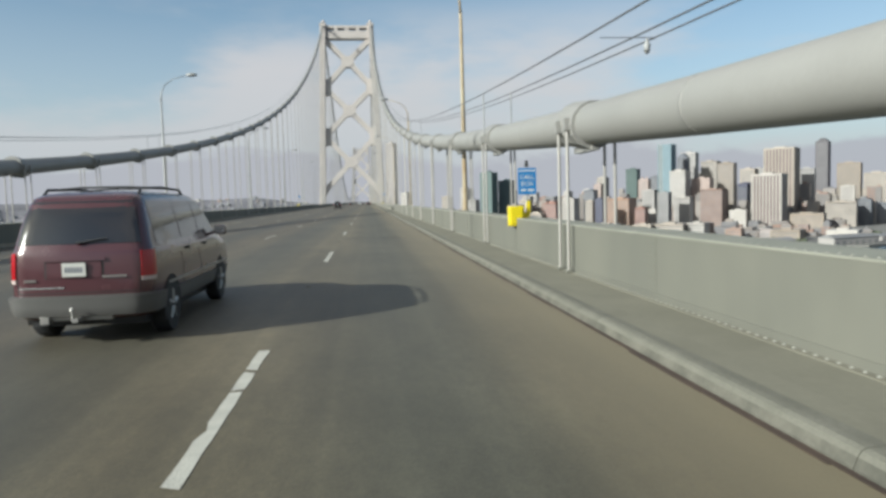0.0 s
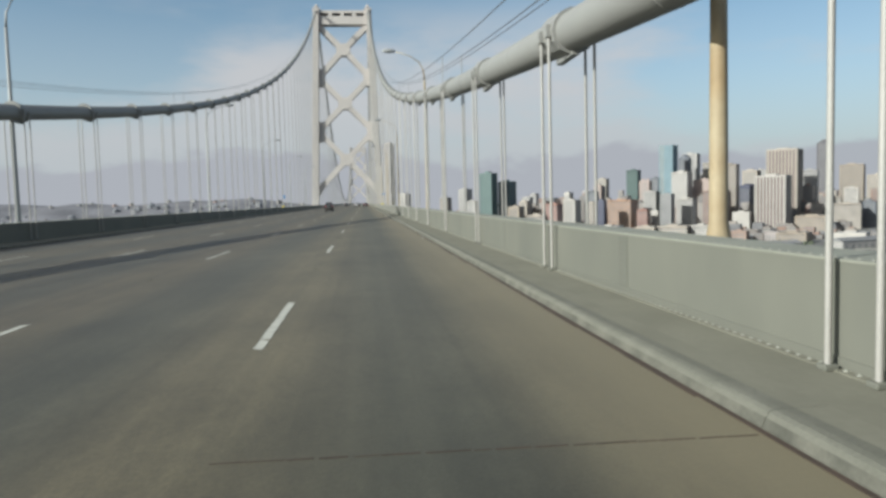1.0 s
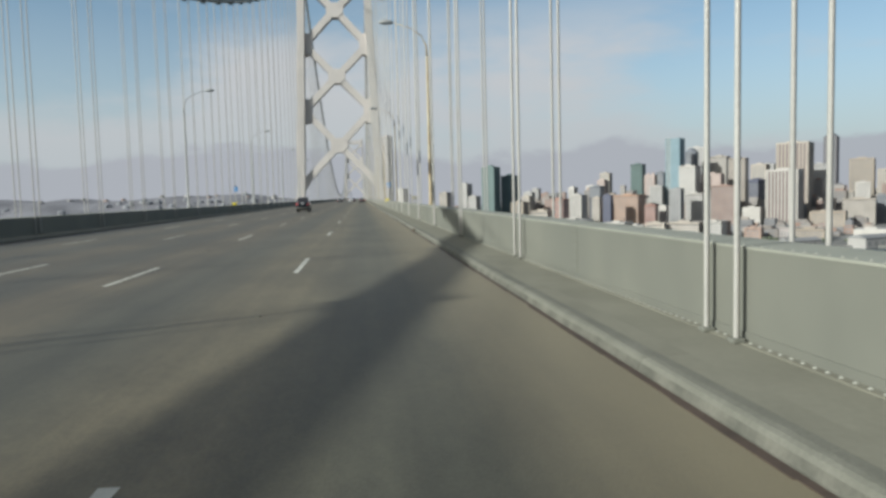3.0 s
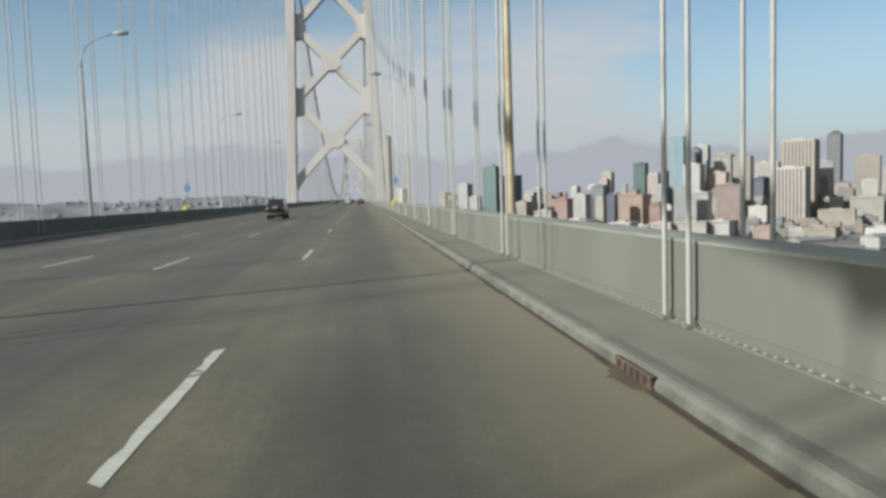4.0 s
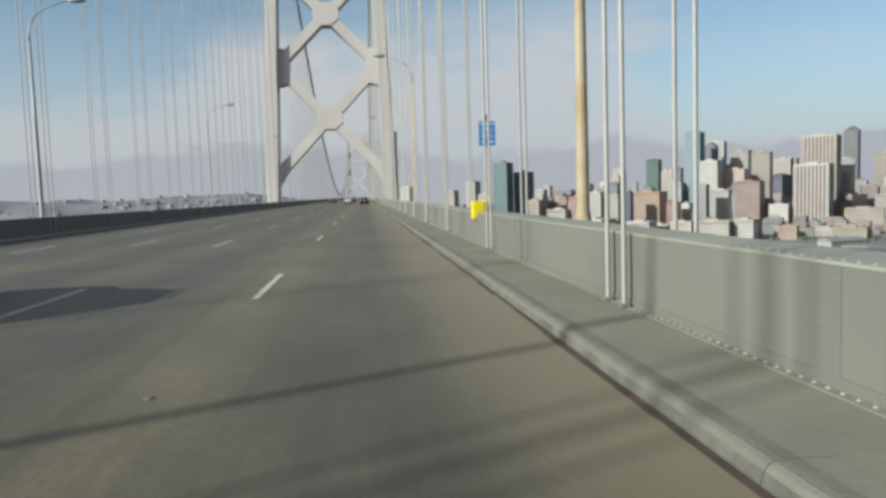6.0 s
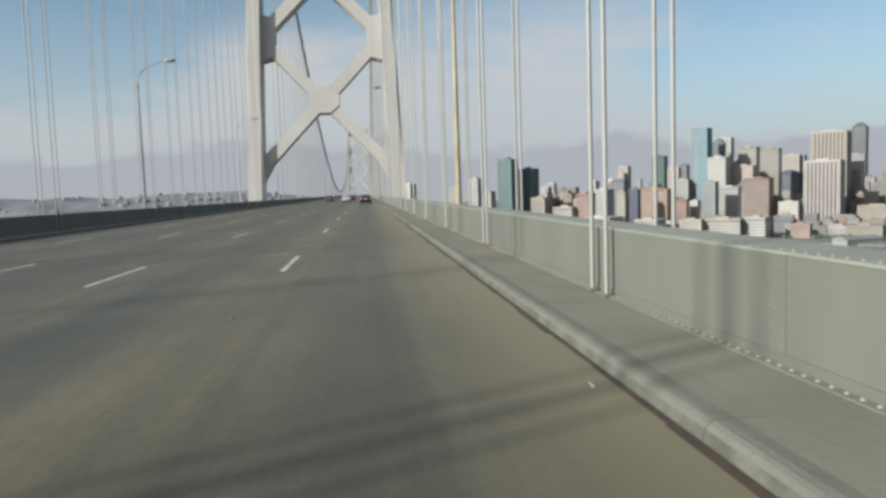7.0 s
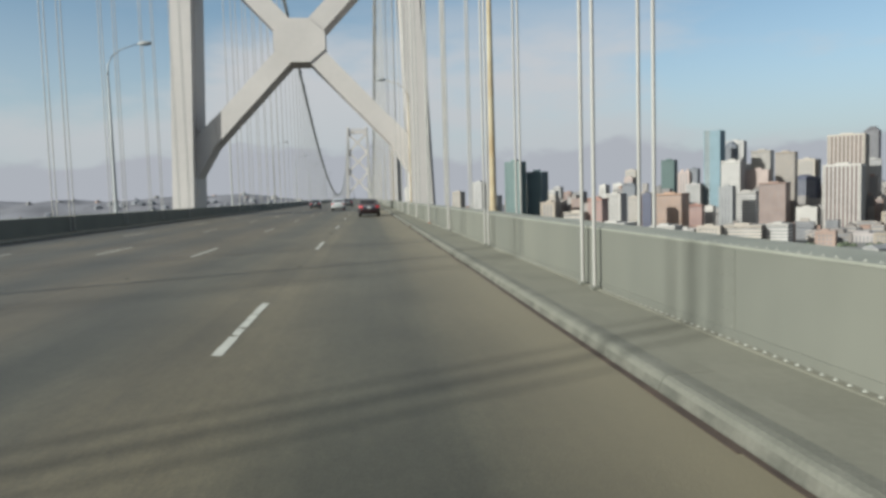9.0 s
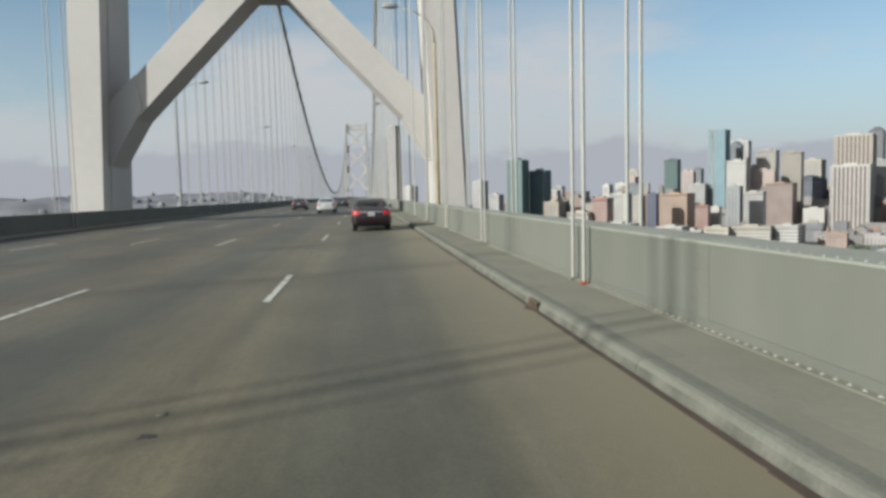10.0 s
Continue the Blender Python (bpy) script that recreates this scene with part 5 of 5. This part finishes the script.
    mirror_on(c, sh, 3.30, 1.08, MAROON)
    bm = bmesh.new()
    box(bm, -0.34, 0.34, 0.05, 0.11, 0.29, 0.34, 0.01)
    box(bm, -0.035, 0.035, -0.13, 0.1, 0.29, 0.335, 0.006)
    box(bm, -0.42, -0.32, 0.0, 0.12, 0.26, 0.36, 0.01)
    tube(bm, [(-0.03, -0.11, 0.33), (-0.03, -0.11, 0.40), (-0.03, -0.11, 0.42), (-0.03, -0.11, 0.455)], [0.014, 0.014, 0.026, 0.018], 8)
    part("tow_hitch", bm, SILVER_TRIM, c, "bare metal tow hitch")
    return c


def suv():
    rows = [(0.36, 0.08, 4.122, 0.86, 0.22, 0.5, 0.05), (0.44, 0, 4.212, 0.91, 0.23, 0.5, 0.06), (0.62, -0.02, 4.248, 0.94, 0.24, 0.5, 0.07), (0.82, 0, 4.194, 0.95, 0.24, 0.5, 0.07),
            (0.97, 0.02, 3.978, 0.945, 0.24, 0.5, 0.07), (1.04, 0.05, 3.6, 0.93, 0.24, 0.45, 0.06), (1.08, 0.08, 3.312, 0.915, 0.24, 0.4, 0.06), (1.35, 0.25, 2.898, 0.83, 0.24, 0.35, 0.06),
            (1.57, 0.4, 2.52, 0.755, 0.23, 0.3, 0.06), (1.66, 0.5, 2.304, 0.71, 0.23, 0.3, 0.05), (1.705, 0.66, 2.16, 0.64, 0.24, 0.3, 0.04), (1.73, 0.9, 1.98, 0.48, 0.2, 0.25, 0.03), (1.738, 1.2, 1.71, 0.28, 0.14, 0.2, 0.02)]
    c, sh, body = car("suv", "black four-wheel-drive SUV with a silver lower bumper", "SUV", -0.18, 163.6, rows, 0.79, BLACK_PAINT, (0.72, 3.30), 0.37,
                      ((0.56, 0.66, 1.17, 1.17), (1.24, 1.24, 2.0, 1.95), (2.07, 2.02, 2.97, 2.27)), (1.11, 1.59), (1.12, 1.60), (1.35, 1.35))
    sh.piece("rear_bumper", BLACK_PAINT, c, "", -2.05, 2.05, 0.56, 0.74, out=0.07, n=26)
    sh.piece("skid_plate", SILVER_TRIM, c, "silver lower bumper strip", -1.7, 1.7, 0.40, 0.53, out=0.06, n=20)
    for sg in (-1, 1):
        sh.piece("tail_lamp", TAIL_GLOW, c, "lit red tail lamp", sg * 1.02, sg * 1.98, 0.86, 1.02, out=0.012, n=6)
        sh.piece("door_gap", SEAM, body, "", sg * sh.side_s(1.21, 0.6), sg * sh.side_s(1.23, 0.6), 0.42, 1.1, out=0.002, n=1)
        sh.piece("door_gap", SEAM, body, "", sg * sh.side_s(2.03, 0.6), sg * sh.side_s(2.05, 0.6), 0.42, 1.1, out=0.002, n=1)
        sh.piece("sill", GREY_PLASTIC, c, "", sg * 2.25, sg * 2.85, 0.36, 0.44, out=0.03, n=8, m=1)
        for yh in (1.33, 2.18):
            sh.piece("door_handle", CHROME, body, "", sg * sh.side_s(yh, 0.98), sg * sh.side_s(yh + 0.17, 0.98), 0.965, 0.995, out=0.02, n=2, m=1)
        bm = bmesh.new()
        tube(bm, [(sg * 0.54, 0.75, 1.69), (sg * 0.54, 0.9, 1.755), (sg * 0.54, 1.9, 1.76), (sg * 0.54, 2.1, 1.70)], 0.018, 7)
        part("roof_rail", bm, BLACK, c)
    sh.piece("tailgate_trim", CHROME, c, "bright trim above the plate", -0.78, 0.78, 1.035, 1.065, out=0.02, n=8, m=1)
    plate_on(c, 0.0, -0.02, 0.93, 0.27)
    bm = bmesh.new()
    tube(bm, [(0.0, 0.07, 1.13), (0.30, 0.09, 1.17)], [0.016, 0.008], 6)
    part("rear_wiper", bm, BLACK, c)
    mirror_on(c, sh, 2.80, 1.06, BLACK_PAINT)
    return c


def sedan(x, y, paint, label, lit):
    rows = [(0.26, 0.15, 4.45, 0.80, 0.22, 0.5, 0.06), (0.34, 0.04, 4.60, 0.86, 0.24, 0.5, 0.08), (0.55, 0.0, 4.68, 0.885, 0.25, 0.5, 0.09), (0.76, 0.02, 4.58, 0.885, 0.25, 0.5, 0.09),
            (0.88, 0.05, 4.30, 0.875, 0.25, 0.5, 0.08), (0.945, 0.10, 3.85, 0.855, 0.24, 0.45, 0.07), (0.985, 0.42, 3.52, 0.83, 0.22, 0.4, 0.06), (1.03, 0.66, 3.34, 0.81, 0.22, 0.35, 0.06),
            (1.18, 0.90, 3.05, 0.755, 0.22, 0.3, 0.06), (1.32, 1.15, 2.78, 0.69, 0.22, 0.3, 0.05), (1.38, 1.32, 2.58, 0.62, 0.22, 0.25, 0.04), (1.41, 1.55, 2.4, 0.48, 0.2, 0.2, 0.03), (1.42, 1.8, 2.2, 0.28, 0.1, 0.15, 0.02)]
    c, sh, body = car("sedan", label, "car", x, y, rows, 0.93, paint, (0.95, 3.68), 0.315,
                      ((1.02, 1.42, 1.98, 1.98), (2.06, 2.06, 3.0, 2.5)), (1.05, 1.335), (1.06, 1.345), (1.30, 1.30))
    sh.piece("rear_bumper", paint, c, "", -2.03, 2.03, 0.36, 0.62, out=0.05, n=26)
    lamp = TAIL_GLOW if lit else TAIL_RED
    for sg in (-1, 1):
        sh.piece("tail_lamp", lamp, c, "lit red tail lamp" if lit else "red tail lamp", sg * 0.86, sg * 1.9, 0.72, 0.89, out=0.012, n=6)
        sh.piece("door_gap", SEAM, body, "", sg * sh.side_s(2.02, 0.6), sg * sh.side_s(2.04, 0.6), 0.36, 1.0, out=0.002, n=1)
    if lit:
        sh.piece("boot_panel", CHROME, c, "bright panel between the tail lamps", -0.84, 0.84, 0.80, 0.87, out=0.012, n=8, m=1)
    plate_on(c, 0.0, -0.02, 0.66, 0.27)
    mirror_on(c, sh, 2.95, 0.98, paint)
    return c


minivan()
suv()
sedan(7.08, 288.4, DARK_RED, "dark maroon sedan with lit red tail lamps", True)
sedan(3.25, 324.8, WHITE_PAINT, "white sedan seen from behind", False)
sedan(3.75, 357.0, GREY_PAINT, "dark grey sedan far ahead on the bridge", False)
sedan(-1.1, 345.5, GREY_PAINT, "dark grey sedan far ahead on the bridge", False)
